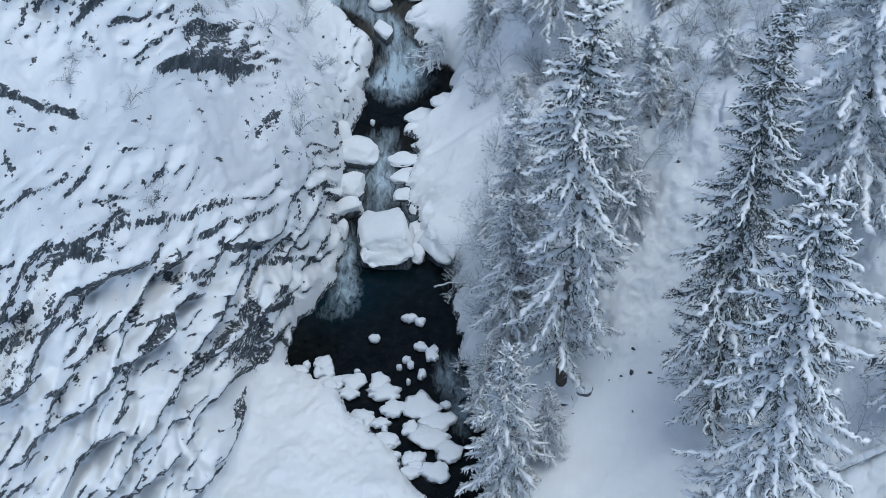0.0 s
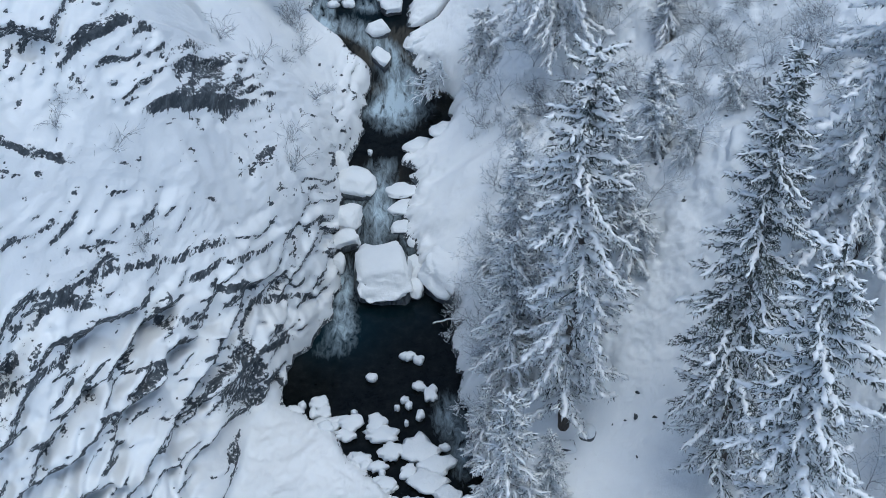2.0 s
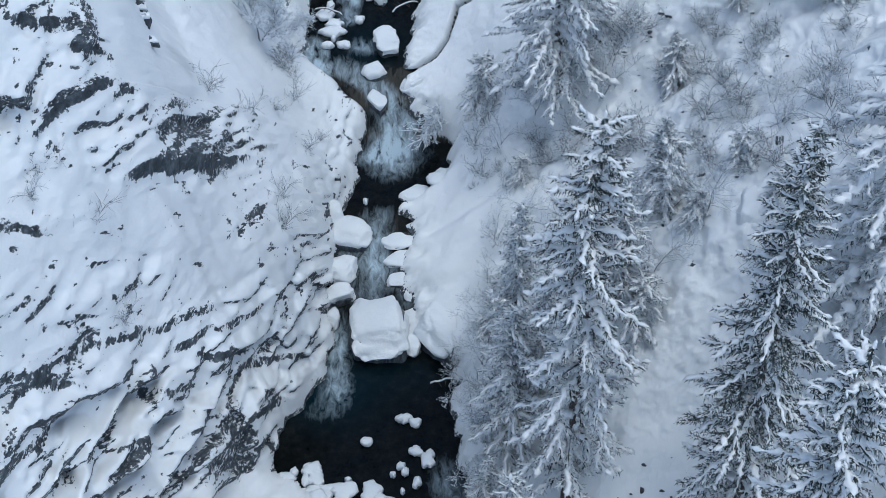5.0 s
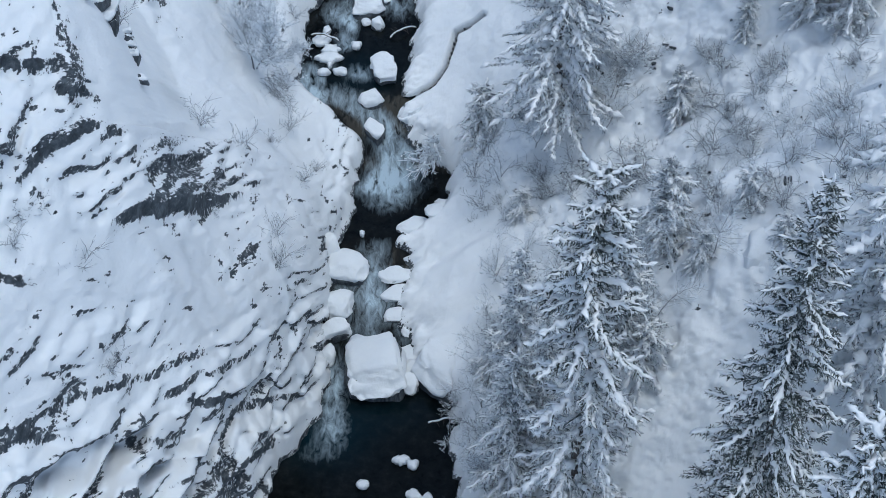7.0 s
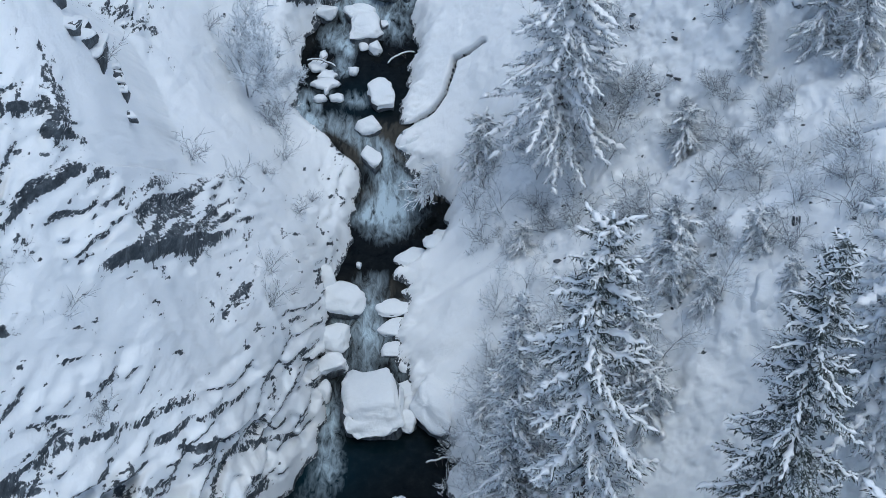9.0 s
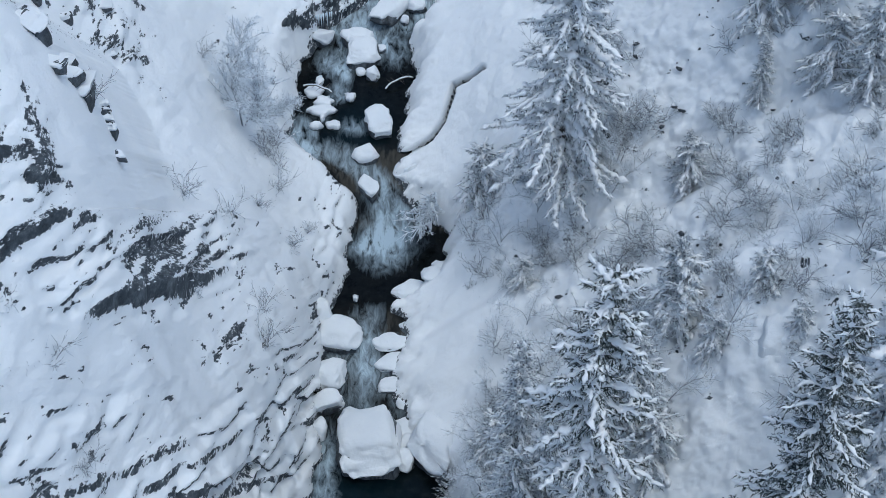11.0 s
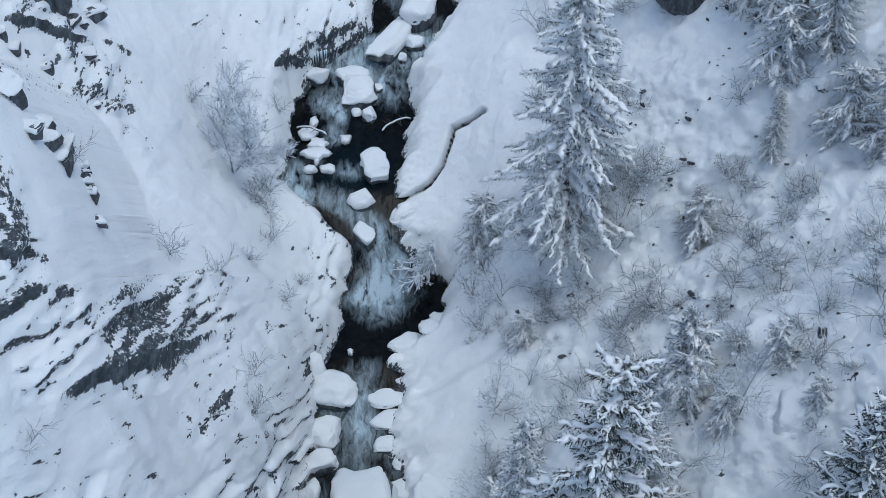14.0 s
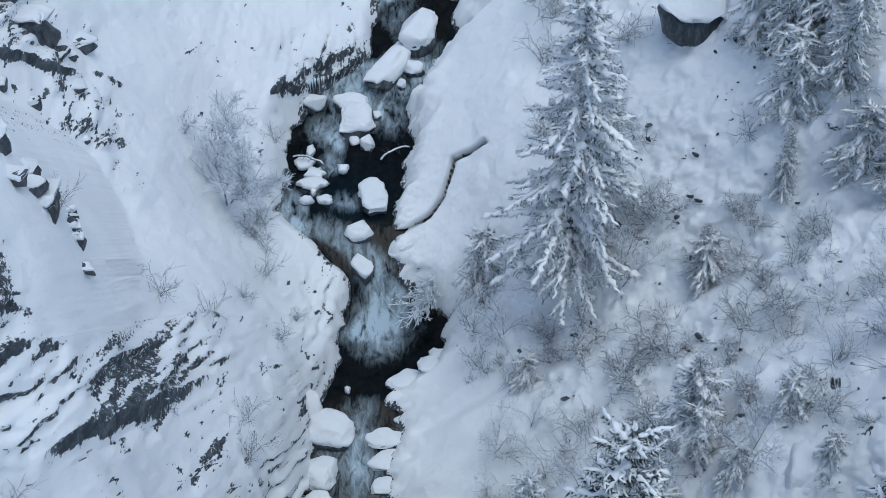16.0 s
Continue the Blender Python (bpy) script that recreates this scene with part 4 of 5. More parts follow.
# ---- stones in the stream ----
def build_stones():
    snowy = "angular boulder in the stream with a deep snow cap"
    wall = "boulder buried in snow against the rock wall"
    lobe = "bank stone under a bulging lobe of snow"
    # pool and lower step
    boulder("boulder", -3.25, 60.8, 0.1, 3.3, 4.8, 2.3, 3, 3, 0.35, 0.74, "large square boulder under smooth snow above the pool", 4)
    boulder("boulder", -0.2, 61.3, 0.2, 2.9, 4.2, 2.0, 6, 11, 0.45, 0.62, "broad slab of rock under smooth snow at the pool's edge")
    boulder("boulder", -1.55, 61.9, 0.2, 1.0, 1.2, 0.9, 20, 27, 0.25, 0.7, lobe)
    for x, y, sx, sy, sz, turn, seed in ((-5.2, 68.4, 2.3, 2.4, 1.5, -16, 4), (-5.5, 66.7, 1.9, 1.6, 1.0, 10, 5), (-5.6, 65.2, 1.7, 1.3, 1.0, 5, 6), (-6.0, 63.9, 1.0, 1.2, 0.9, 0, 28), (-6.2, 70.0, 1.2, 1.5, 1.6, 8, 29)):
        boulder("boulder", x, y, float(stream_height(y)) - 0.1, sx, sy, sz, turn, seed, 0.4, 0.82, wall, 3, 0.05)
    for x, y, sx, sy, sz, turn, seed in ((-2.5, 69.0, 1.8, 1.2, 0.5, 5, 201), (-2.2, 67.6, 1.9, 1.3, 0.6, -8, 202), (-2.3, 66.6, 1.7, 0.9, 0.5, 12, 203), (-1.3, 65.7, 1.5, 1.0, 0.6, 0, 204), (-1.8, 64.3, 1.4, 1.0, 0.5, 15, 205),
                                         (-1.7, 63.1, 1.0, 1.1, 0.6, -10, 206), (-1.3, 64.9, 1.0, 0.7, 0.5, 0, 207), (-1.5, 70.1, 1.1, 0.7, 0.4, 20, 208), (-1.8, 70.9, 0.9, 0.6, 0.4, 0, 209), (-1.8, 71.9, 1.6, 1.0, 0.5, 0, 210)):
        boulder("boulder", x + 0.25, y, float(stream_height(y)) - 0.1, sx * 1.15, sy * 1.2, sz, turn, seed, 0.1, 0.85, lobe, 2, -0.05)
    # falls
    boulder("boulder", -4.0, 79.8, 5.4, 1.6, 1.2, 0.9, 15, 7, 0.3)
    boulder("boulder", -3.7, 78.0, 4.3, 1.4, 1.3, 1.2, -25, 8, 0.3)
    boulder("boulder", -0.7, 78.5, 4.6, 3.4, 2.7, 1.6, 0, 9, 0.5, 0.75, "wide boulder under a rounded snow cushion beside the falls")
    # upper reach
    boulder("boulder", -3.2, 81.3, 6.1, 2.2, 2.1, 1.1, 10, 10, 0.4)
    boulder("boulder", -4.65, 86.9, 6.9, 2.3, 1.9, 1.3, 4, 12, 0.25, 0.6, "front half of a split block under smooth snow", 2)
    boulder("boulder", -4.75, 88.45, 7.3, 1.75, 1.0, 1.2, 8, 219, 0.2, 0.75, "back half of a split block under a round snow cap", 2)
    boulder("boulder", -2.75, 89.6, 7.5, 1.7, 4.4, 1.6, -28, 13, 0.35, 0.75, "long slanting boulder with smooth snow on top", 3)
    boulder("boulder", -0.9, 92.6, 8.3, 2.3, 3.2, 1.8, -25, 14, 0.5, 0.6)
    boulder("boulder", -3.7, 85.7, 6.8, 0.9, 0.9, 0.8, 20, 15, 0.2)
    boulder("boulder", -4.5, 86.2, 6.8, 0.6, 0.6, 0.5, 0, 211, 0.1)
    boulder("boulder", -1.2, 91.1, 7.9, 1.3, 1.1, 0.9, 30, 17, 0.25)
    boulder("boulder", -1.9, 90.2, 7.7, 0.7, 0.7, 0.7, 10, 212, 0.12)
    boulder("boulder", -6.8, 88.5, 7.2, 1.3, 1.2, 1.2, 0, 18, 0.3, 0.7, "cone of snow and ice under the icicles")
    boulder("boulder", -3.35, 88.1, 7.1, 0.8, 0.7, 0.6, 0, 16, 0.08, 0.75, snowy, 6, 0.4)
    # snow-topped stones that barely break the water
    for x, y, w, d, seed in ((-6.9, 85.3, 0.45, 0.8, 21), (-7.2, 84.3, 1.05, 0.95, 22), (-6.5, 83.6, 1.1, 0.85, 23), (-6.6, 82.9, 1.5, 0.9, 24), (-6.9, 81.9, 0.8, 0.5, 25), (-5.85, 81.9, 0.85, 0.6, 26), (-6.55, 82.5, 0.25, 0.35, 213), (-5.0, 84.0, 0.6, 0.7, 214), (-4.3, 71.6, 0.3, 0.3, 215)):
        floe(x, y, w, d, seed, float(stream_height(y)))
    for x, y, w, d, seed in ((-1.9, 57.3, 0.75, 0.6, 31), (-1.3, 57.1, 0.7, 0.5, 30), (-3.73, 55.8, 0.6, 0.55, 32), (-1.18, 55.2, 0.65, 0.6, 33), (-0.6, 54.4, 0.72, 1.1, 34), (-1.97, 54.3, 0.43, 0.4, 37), (-2.34, 53.8, 0.29, 0.3, 38), (-1.74, 53.9, 0.36, 0.45, 41), (-1.13, 53.1, 0.43, 0.7, 42),
                             (-1.85, 52.75, 0.24, 0.3, 43), (-6.47, 53.9, 1.1, 0.8, 44), (-4.7, 52.6, 1.4, 0.9, 36), (-3.4, 52.2, 1.1, 1.3, 35)):
        floe(x, y, w, d, seed, 0.2)
    for x, y, w, d, seed in ((-3.1, 51.6, 1.8, 1.1, 39), (-2.6, 50.5, 1.2, 1.1, 40), (-1.2, 50.2, 1.7, 1.9, 46), (-0.3, 49.6, 1.7, 1.3, 47), (-4.6, 53.5, 0.35, 0.25, 48), (-6.75, 53.3, 0.46, 0.6, 49), (-7.3, 53.9, 0.4, 0.45, 45), (0.15, 51.1, 0.5, 0.4, 50), (-0.7, 48.4, 1.9, 1.5, 51), (0.2, 47.4, 1.5, 1.4, 52), (-1.7, 49.2, 1.0, 1.0, 53), (-0.4, 46.2, 1.5, 1.4, 54)):
        floe(x, y, w, d, seed, 0.2)
    # lobes of snow along the shelf's edge
    rng = random.Random(77)
    for k in range(22):
        y = rng.uniform(46.5, 53.4)
        x = float(np.interp(y, *EDGE_L.T)) + rng.uniform(-0.3, 0.5)
        w = rng.uniform(0.3, 1.1)
        floe(x, y, w, w * rng.uniform(0.6, 1.0), 130 + k, 0.15)


build_stones()


def snow_pillow(x, y, w, d, h, seed):
    v, f = BALL3
    p = np.sign(v) * np.abs(v) ** 0.72 * (1 + 0.55 * fbm(v * 1.8 + seed, seed, 4))[:, None] * np.array([w / 2, d / 2, h])
    root = thing("snow_mound", "round pillow of snow over a bank stone at the water", "snow mound", "snow pillows on the banks")
    root.matrix_basis = pose(x, y, max(float(ground(x, y)), float(stream_height(y))) + 0.02, 0, 0, seed * 37 % 50 - 25)
    mesh_object("snow_cap", p, f, M_SNOW, root)


def build_pillows():
    rng = random.Random(5)
    for y0, y1, n in ((72, 74, 2), (48, 54, 7)):
        for k in range(n):
            y = y0 + (y1 - y0) * (k + rng.random()) / n
            if y0 == 48:
                x = float(np.interp(y, *EDGE_L.T)) - rng.uniform(-0.25, 0.6)
            else:
                x = float(np.interp(y, *EDGE_R.T)) + rng.uniform(-0.3, 0.7)
            w = rng.uniform(0.6, 1.3)
            snow_pillow(x + (0.3 if y0 > 60 else -0.2), y, w, w * rng.uniform(0.5, 0.85), rng.uniform(0.14, 0.26), 60 + k + int(y0))


build_pillows()

# ---- boulder and stones on the forest's slope ----
boulder("boulder", 12.5, 79.2, float(ground(12.5, 80)) - 0.5, 3.6, 3.6, 2.9, 20, 71, 0.05, 0.95, "big grey boulder on the slope with snow on top", 8, 0.55)

# jointed blocks on the high left rib
rng = random.Random(81)
for x, y, wide, high in ((-17.7, 75.0, 2.3, 2.2), (-18.7, 75.3, 1.8, 2.4), (-16.6, 75.7, 1.3, 0.9), (-16.0, 77.8, 1.2, 0.8), (-16.9, 72.6, 0.6, 0.8), (-14.9, 61.4, 1.2, 1.3), (-18.0, 72.0, 0.7, 0.6), (-14.0, 60.4, 0.9, 0.7), (-14.0, 62.1, 1.0, 0.7),
                         (-13.5, 61.4, 1.3, 1.2), (-16.1, 71.3, 0.8, 0.8), (-15.9, 75.1, 1.0, 0.5), (-14.8, 71.7, 0.6, 0.5), (-13.2, 63.4, 0.4, 0.9), (-13.7, 61.2, 0.8, 0.7), (-15.7, 70.9, 0.8, 0.8), (-15.2, 69.8, 0.7, 1.2), (-18.4, 72.1, 0.6, 0.9),
                         (-12.9, 62.6, 0.55, 0.9), (-12.75, 62.2, 0.4, 0.8), (-13.1, 63.2, 0.35, 0.5), (-12.4, 61.0, 0.6, 0.5), (-14.2, 64.9, 0.6, 0.5), (-14.5, 65.6, 0.4, 0.4), (-15.6, 74.2, 0.7, 0.5), (-15.2, 73.1, 0.5, 0.4), (-16.3, 76.4, 0.9, 0.6), (-15.0, 75.6, 0.5, 0.3)):
    tall = 1.0 * high
    boulder("rock_block", x - 0.3, y, float(ground(x - 0.3, y + 0.4 * wide)) - 0.4 * tall, 1.15 * wide, 0.85 * wide, tall, rng.uniform(-25, 25), rng.randrange(300, 400), 0.02, 0.5, "dark block of jointed rock with a dusting of snow", 5, 0.5)
boulder("boulder", 14.6, 55.6, 14.3, 2.7, 2.4, 2.0, 15, 73, 0.5, 0.85, "snow-covered boulder on the slope among frosted bushes")
for spot in ((6.0, 48.0, 1.3, 30), (6.9, 48.7, 1.0, -20), (5.2, 47.0, 1.4, 10), (4.6, 46.2, 1.0, 50)):
    boulder("boulder", spot[0], spot[1], float(ground(spot[0], spot[1])) - 0.15, spot[2], spot[2] * 0.8, 0.9, spot[3], 74 + spot[3], 0.1, 0.7, "dark rock half buried in snow under the spruce")


def build_slope_stones():
    rng = random.Random(9)
    spots = [(6.1, 66.9), (6.5, 66.8), (11.5, 74.2), (11.9, 74.0), (12.3, 74.1), (12.4, 65.2), (12.7, 65.0), (12.3, 65.9), (8.8, 49.3), (9.3, 49.4), (10.2, 49.3), (10.6, 49.0), (8.2, 49.2), (9.4, 50.2), (10.6, 50.3), (9.3, 47.8), (5.6, 46.9), (6.4, 47.9)]
    for _ in range(40):
        x0, y0 = rng.uniform(5, 19), rng.uniform(54, 86)
        for _ in range(rng.choice((1, 2, 3, 5))):
            spots.append((x0 + rng.gauss(0, 0.45), y0 + rng.gauss(0, 0.35)))
    v, f = BALL3
    for k, (x, y) in enumerate(spots):
        s = rng.choice((0.03, 0.04, 0.05, 0.06, 0.09))
        root = thing("stone", "small dark stone breaking through the snow", "stone", "stones on the snowy slope")
        root.matrix_basis = pose(x, y, float(ground(x, y)) + 0.12, 0, 0, rng.uniform(0, 180))
        mesh_object("rock", v * (1 + 0.9 * fbm(v * 1.5 + k, k, 3))[:, None] * np.array([s * 1.8, s, s * 0.8]), f, M_ROCK, root)


build_slope_stones()


# ---- spruces ----
def build_trees():
    a = spruce(22.5, 3.3, 3, frost=0.58, snow=1.1, shape=0.36, gap=1.15, clump=1.1, load=1.75, droop=0.9)
    a.matrix_basis = on_ground(5.9, 49.6, 0, 1.0, 0.2)
    b = spruce(25.0, 3.9, 8, frost=0.2, shape=0.62, clump=0.5, snow=1.0, load=1.3, bushy=1.0, label="tall dark spruce with patches of snow on its boughs")
    b.matrix_basis = on_ground(12.7, 46.3, 40, 1.0, 0.2)
    c = spruce(25, 4.3, 14, frost=0.55, shape=0.5, gap=1.1, snow=1.15, droop=1.1, clump=1.1, load=1.9, label="broad old spruce with long arms thick with snow")
    c.matrix_basis = on_ground(12.6, 36.6, 10, 1.0, 0.2)
    g = spruce(17, 4.4, 21, snow=1.15, shape=0.8, clump=1.1, low=0.06, load=2.0, gap=0.95, dusted=True, label="shapely spruce on the slope, every bough lined with snow")
    g.matrix_basis = on_ground(6.35, 71.8, 0, 1.0, 0.2)
    y = spruce(9.5, 2.2, 30, clump=1.6, shape=0.65, snow=1.1, low=0.03, droop=0.8, load=1.5, bushy=0.75, dusted=True, label="young spruce thickly dusted with snow and frost")
    y.matrix_basis = on_ground(2.9, 44.8, 0, 1.1, 0.1)
    w = spruce(4.2, 2.0, 41, clump=2.0, snow=1.5, shape=0.42, low=0.03, droop=1.5, load=2.2, bushy=0.5, gap=1.25, dusted=True, label="small spruce bowed and whitened by heavy snow")
    w.matrix_basis = on_ground(2.5, 75.2, 60, 0.9, 0.1)
    slim = spruce(17, 2.1, 52, clump=1.8, snow=1.1, shape=0.5, low=0.05, droop=0.9, load=1.2, bushy=0.8, dusted=True, label="slim spruce grey with frost beside a taller one")
    slim.matrix_basis = on_ground(3.5, 54.6, 70, 0.8, 0.15)
    for x, yy, size in ((10.4, 60.2, 1.1), (8.8, 62.6, 0.8), (12.2, 69.6, 0.75), (15.4, 73.0, 1.1), (17.0, 74.5, 1.2), (14.9, 77.6, 1.2), (16.6, 78.6, 1.3), (18.2, 70.6, 1.0), (4.4, 68.6, 0.55), (13.6, 59.0, 0.6), (2.9, 59.6, 0.9), (4.2, 62.2, 0.8), (9.2, 54.6, 0.9), (10.4, 59.3, 0.85), (10.9, 61.4, 0.7), (11.6, 57.4, 0.6), (14.8, 56.6, 0.45), (7.2, 58.2, 0.8)):
        copy_thing(w, on_ground(x, yy, x * 50, size, 0.1))
    for src, x, yy, turn, size in ((g, 18.4, 51.5, 100, 1.2), (slim, 4.6, 53.2, 160, 0.75), (b, 20.5, 43, 200, 0.8), (y, 5.0, 46.2, 90, 0.5), (y, 3.4, 52.5, 200, 1.0), (y, 8.2, 56.0, 120, 0.75),
                                   (y, 15.6, 75.6, 40, 0.75), (y, 17.2, 72.2, 130, 0.62), (y, 18.8, 76.2, 220, 0.8), (y, 10.4, 60.2, 150, 0.5), (y, 12.0, 69.8, 10, 0.32),
                                   (y, 19.5, 69.0, 300, 0.7), (y, 2.2, 50.2, 250, 0.6), (y, 15.2, 71.0, 20, 0.35)):
        copy_thing(src, on_ground(x, yy, turn, size, 0.15))


build_trees()


# ---- bare trees and shrubs ----
def build_shrubs():
    kinds = [shrub(1.5, 1.6, 101, 8, 0.8, 0.2, clumps=40), shrub(1.2, 1.5, 102, 8, 0.8, 0.05, clumps=34), shrub(2.0, 1.4, 103, 8, 0.8, 0.4, clumps=44), shrub(1.0, 1.2, 104, 7, 0.8, 0.1, clumps=30)]
    dark = [shrub(1.7, 1.0, 105, 6, 0.5, 0.5, "bare_shrub", "small leafless shrub with thin dark twigs", 8), shrub(1.2, 0.9, 106, 7, 0.5, 0.3, "bare_shrub", "small leafless shrub with thin dark twigs", 10)]
    tree = shrub(6.5, 0.6, 107, 3, 0.8, 1.05, "bare_tree", "slender leafless tree coated with white frost", 20, 0.02, 3, 8, 3)
    tree["category"], tree["group"] = "tree", "bare trees"
    rng = random.Random(12)
    tree.matrix_basis = on_ground(12.0, 57.6, 0, 0.8)
    leaner = shrub(7.2, 0.6, 127, 1, 0.5, 1.12, "bare_tree", "leaning leafless tree, its fine twigs white with frost", 30, 0.025, 3, 12, 5, 0.1, 0.011)
    leaner["category"], leaner["group"] = "tree", "bare trees"
    leaner.matrix_basis = on_ground(-10.4, 78.0, 0, 1.3, 0.1, 1.0, 10, 90)
    copy_thing(leaner, on_ground(-10.3, 78.6, 140, 1.0, 0.1, 1.0, 22, 90))
    copy_thing(leaner, on_ground(-10.0, 79.6, 250, 0.55, 0.1, 1.0, 34, 75))
    for x, y in ((-9.2, 77.0), (-8.6, 77.6), (-8.9, 78.6)):
        copy_thing(kinds[2], on_ground(x, y, x * 90, 0.9, 0.1))
    for x, y, s in ((8.6, 70.8, 0.9), (8.0, 72.4, 0.8), (16.4, 65.3, 0.6), (9.6, 56.5, 0.9), (9.0, 59.5, 0.8), (4.6, 66.5, 0.55), (5.2, 64.2, 0.7), (3.4, 71.2, 0.7), (17.5, 60.0, 0.7), (19.0, 64.5, 0.7), (16.5, 44.5, 0.9), (18.5, 43.0, 0.8), (17.0, 41.5, 0.6), (5.2, 71.4, 0.6), (4.8, 73.0, 0.5), (9.3, 73.4, 0.6), (9.0, 71.6, 0.7), (10.8, 58.8, 0.7), (13.4, 62.8, 0.6), (15.6, 60.6, 0.6), (6.2, 60.2, 0.7), (3.2, 57.2, 0.9), (2.6, 54.4, 0.8), (2.2, 52.0, 0.8), (2.2, 58.6, 0.8), (2.1, 60.6, 0.7), (2.6, 63.2, 0.7), (3.0, 66.2, 0.6), (1.9, 56.2, 0.8), (2.8, 61.6, 0.8)):
        copy_thing(tree, on_ground(x, y, rng.uniform(0, 360), s))
    first = [(2.2, 72.5), (13.5, 70.0), (14.6, 66.5), (12.8, 66.0)]
    for ob, (x, y) in zip(kinds, first):
        ob.matrix_basis = on_ground(x, y)
    for ob, (x, y) in zip(dark, ((-9.9, 67.3), (-7.4, 71.0))):
        ob.matrix_basis = on_ground(x, y)
    spots = [(3.6, 69.6), (2.6, 70.5), (2.6, 73.6), (2.2, 74.4), (3.0, 74.8), (1.9, 70.2), (5.4, 70.2), (5.0, 72.2), (8.4, 73.6), (9.4, 72.6), (2.0, 53.0), (2.2, 55.2), (2.6, 56.6), (1.9, 58.0), (2.6, 60.2), (12.0, 70.2), (15.6, 68.6), (14.2, 68.0), (13.2, 64.2), (10.6, 66.6), (9.8, 64.6), (8.4, 67.2), (11.2, 62.6), (12.6, 60.6), (14.6, 62.4), (2.4, 58.5), (2.2, 61.0), (2.8, 63.5), (3.8, 61.2), (4.8, 58.8), (1.8, 56.0), (3.2, 66.0)]
    while len(spots) < 205:
        x, y = rng.uniform(2.5, 21), rng.uniform(52, 92)
        open_snow = (10 < x < 14 and 73 < y < 80) or (y < 54 and x < 12) or (0 < x < 5 and y > 76)
        if not open_snow:
            spots.append((x, y))
    for x, y in spots:
        copy_thing(rng.choice(kinds), on_ground(x, y, rng.uniform(0, 360), rng.uniform(0.6, 1.2)))
    for x, y in ((-7.8, 62.9), (-10.1, 60.4), (-10.6, 60.0), (-7.6, 61.2), (-9.0, 71.5), (-8.6, 84.4), (-9.9, 84.2), (-13.6, 62.5), (-15.4, 51.6), (-15.8, 50.6), (-13.9, 52.0), (-13.2, 50.8), (-8.4, 75.2), (-11.5, 66.4), (-6.9, 74.0), (-12.5, 80), (-9.2, 79.2), (-9.4, 78.4)):
        copy_thing(rng.choice(dark), on_ground(x, y, rng.uniform(0, 360), rng.uniform(0.5, 0.95), 0.05))
    for _ in range(22):
        x, y = rng.uniform(10.5, 19), rng.uniform(57, 69)
        copy_thing(rng.choice(dark), on_ground(x, y, rng.uniform(0, 360), rng.uniform(0.6, 1.1), 0.05))
    # the twiggy tree that leans out over the falls
    hung = shrub(2.3, 0.6, 118, 5, 0.9, 0.62, "leaning_tree", "small tree thick with white frost leaning over the falls", 160, 0.022, 2, 5, 4, -0.05, 0.034)
    hung["category"], hung["group"] = "tree", "bare trees"
    hung.matrix_basis = pose(-0.1, 77.3, 5.6) @ Matrix.Rotation(radians(100), 4, Vector((0.72, -0.7, 0)))
    copy_thing(kinds[1], pose(0.9, 61.0, 0.9) @ Matrix.Rotation(radians(85), 4, Vector((0.1, -1.0, 0))) @ Matrix.Scale(0.9, 4))


build_shrubs()


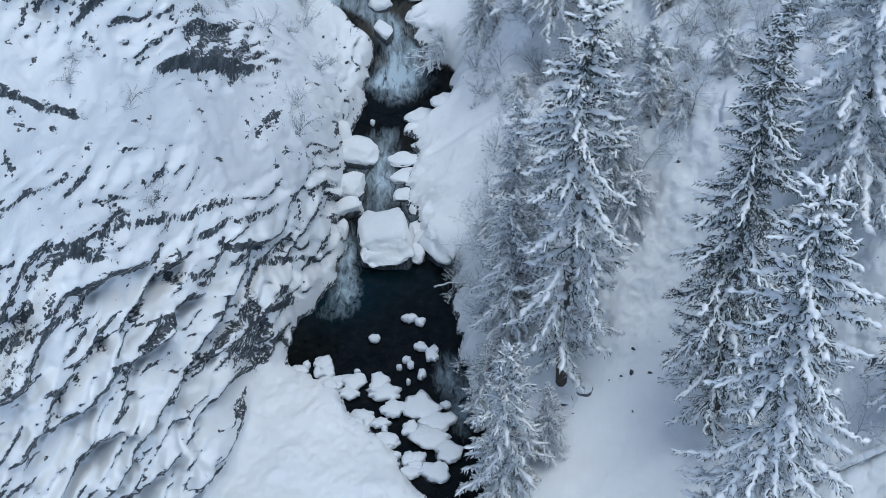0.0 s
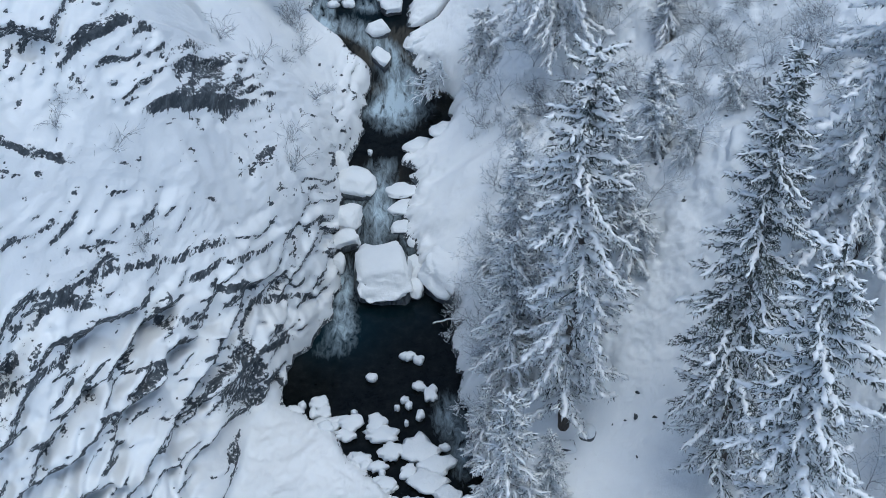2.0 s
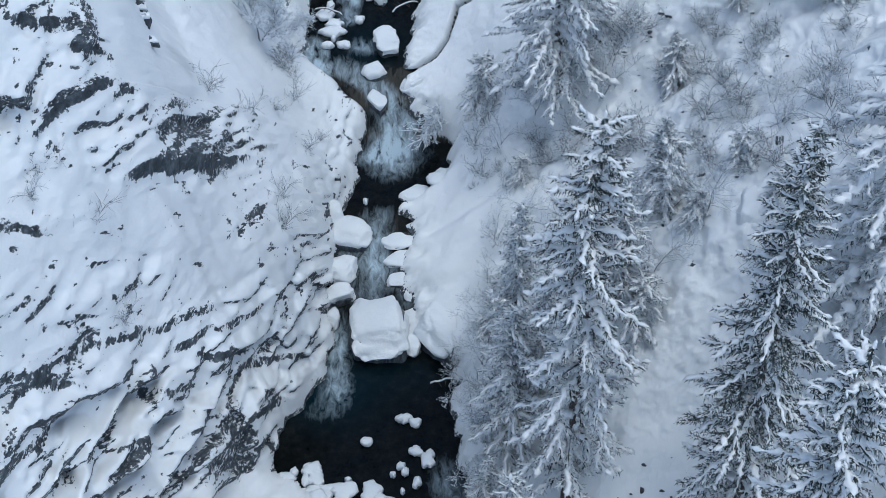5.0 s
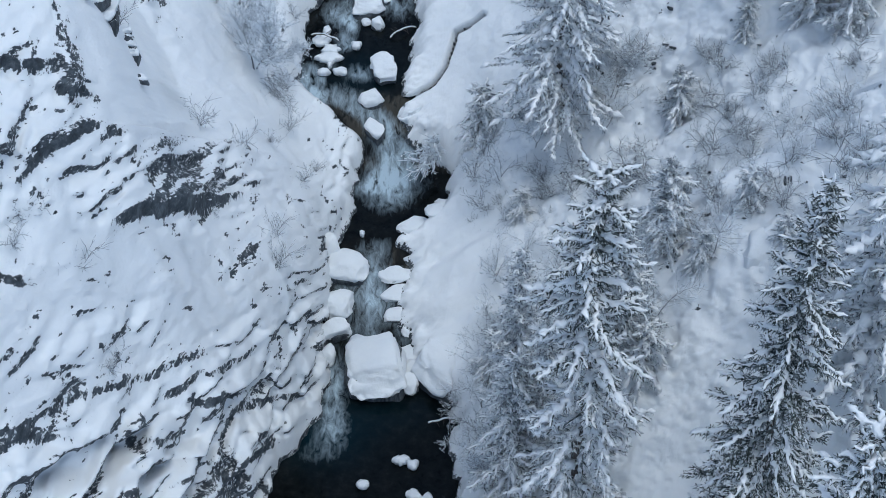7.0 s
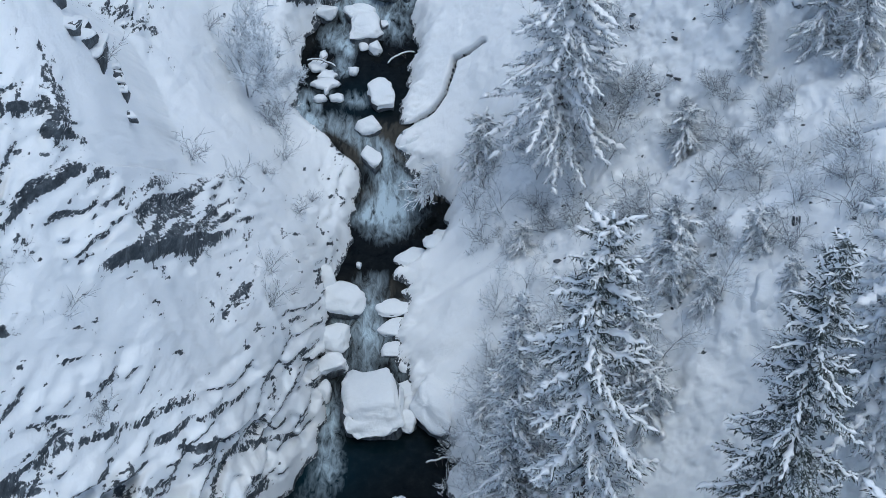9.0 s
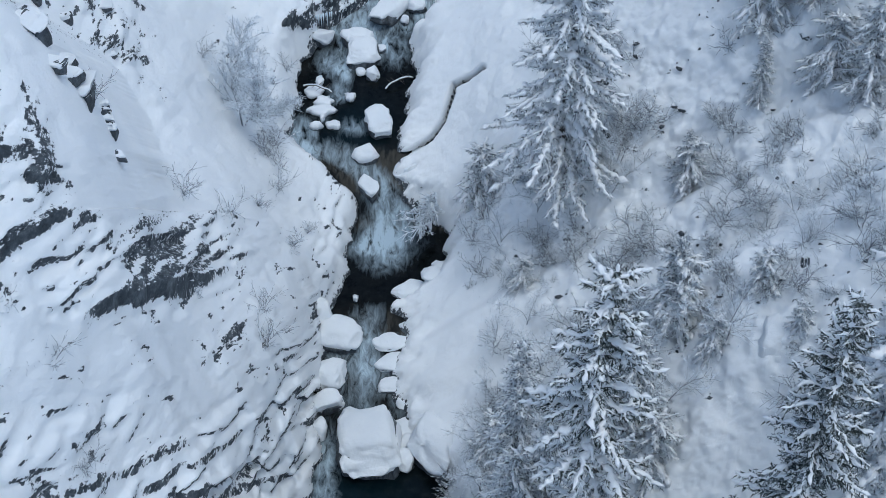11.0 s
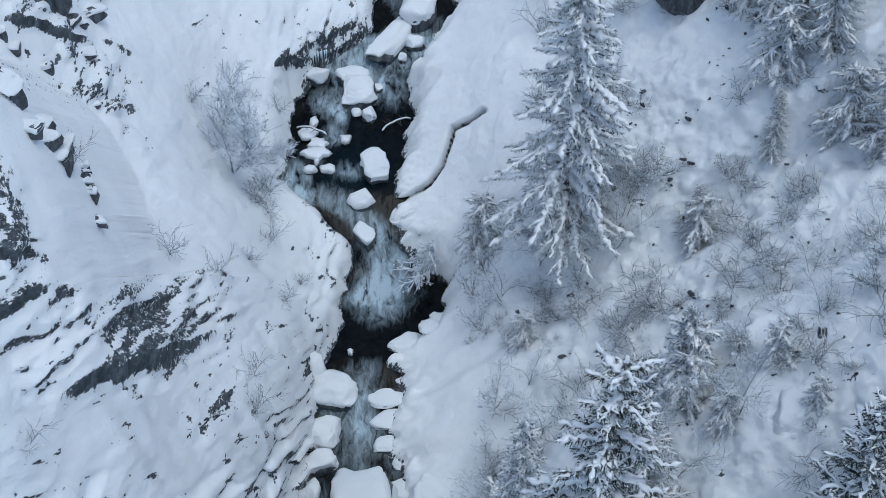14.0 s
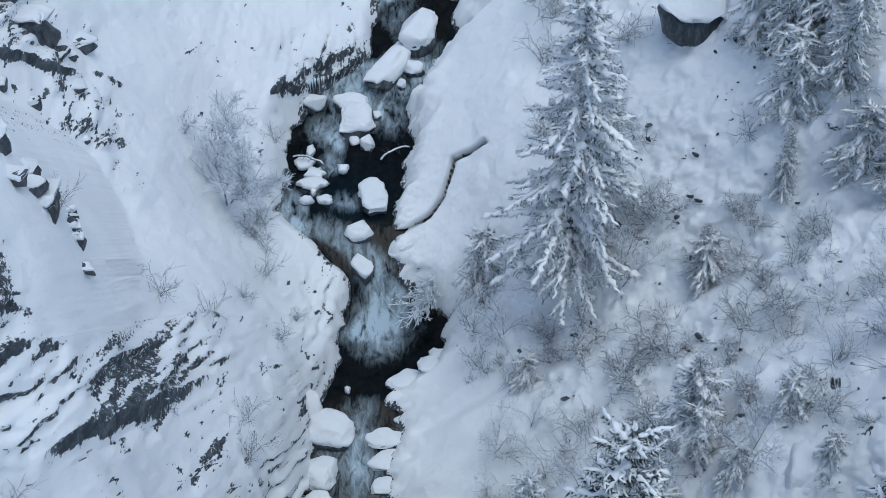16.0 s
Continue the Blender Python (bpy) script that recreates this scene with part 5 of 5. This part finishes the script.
# ---- fallen log at the forest's edge ----
def build_log():
    root = thing("fallen_log", "fallen trunk lying on the slope under a roll of snow", "log")
    wood, white = Soup(), Soup()
    ends = [np.array([x, y, float(ground(x, y)) + 0.55]) for x, y in ((10.5, 41.6), (13.5, 41.4), (16.5, 41.3), (19.5, 41.6))]
    for a, b, r in zip(ends, ends[1:], (0.24, 0.21, 0.17)):
        wood.cone(a, b, r, r - 0.03, 10, cap=True)
        for k in range(6):
            p, q = a + (b - a) * (k / 6 - 0.06), a + (b - a) * ((k + 1) / 6 + 0.06)
            white.pod(p + (0, 0, r), q + (0, 0, r), 0.26, 0.8, 6)
    wood.part("trunk", M_BARK, root)
    white.part("snow_load", M_SNOW, root, "roll of white snow")["kind"] = "stuff"


build_log()


def build_icicles():
    root = thing("icicle_row", "row of clear icicles hanging from the snowy rock edge", "icicles")
    root.location = (-7.2, 89.4, 9.3)
    rng = random.Random(3)
    mat, n, l, b = material("ice")
    b.inputs["Base Color"].default_value, b.inputs["Roughness"].default_value = (0.7, 0.8, 0.86, 1), 0.25
    for k in range(16):
        one = Soup()
        x = -1.0 + k * 0.13 + rng.uniform(-0.04, 0.04)
        one.cone((x, 0.3 * x - 0.25, 0.1 * x), (x, 0.3 * x - 0.27, 0.1 * x - rng.uniform(0.4, 1.1)), rng.uniform(0.035, 0.07), 0.0, 6, cap=True)
        one.part("icicle", mat, root)


build_icicles()


def fallen_branch(x, y, z, length, turn, seed):
    """A dead branch arched over the water, with snow along its back."""
    root = thing("fallen_branch", "dead branch arching over the water with snow along it", "branch")
    root.matrix_basis = pose(x, y, z, 0, 0, turn)
    rng = random.Random(seed)
    wood, white = Soup(), Soup()
    pts = [np.array([length * (k / 8 - 0.5), rng.uniform(-0.05, 0.05), 0.55 * length * (0.25 - (k / 8 - 0.5) ** 2)]) for k in range(9)]
    for p, q in zip(pts, pts[1:]):
        wood.cone(p, q, 0.05, 0.045, 6)
        white.pod(p + (0, 0, 0.05) - (q - p) * 0.2, q + (0, 0, 0.05) + (q - p) * 0.2, 0.06, 0.8, 5)
    for k in range(2, 8):
        e = pts[k] + np.array([rng.uniform(-0.2, 0.3), rng.choice((-1, 1)) * rng.uniform(0.2, 0.5), rng.uniform(-0.1, 0.25)])
        wood.cone(pts[k], e, 0.025, 0.006, 4)
    wood.part("branch_wood", M_BARK, root)
    white.part("snow_load", M_SNOW, root, "thin line of snow")["kind"] = "stuff"


fallen_branch(-2.2, 85.6, 7.0, 1.9, 35, 1)
fallen_branch(0.3, 60.2, 0.35, 1.6, 10, 2)
fallen_branch(-6.9, 84.6, 7.3, 1.8, -20, 3)
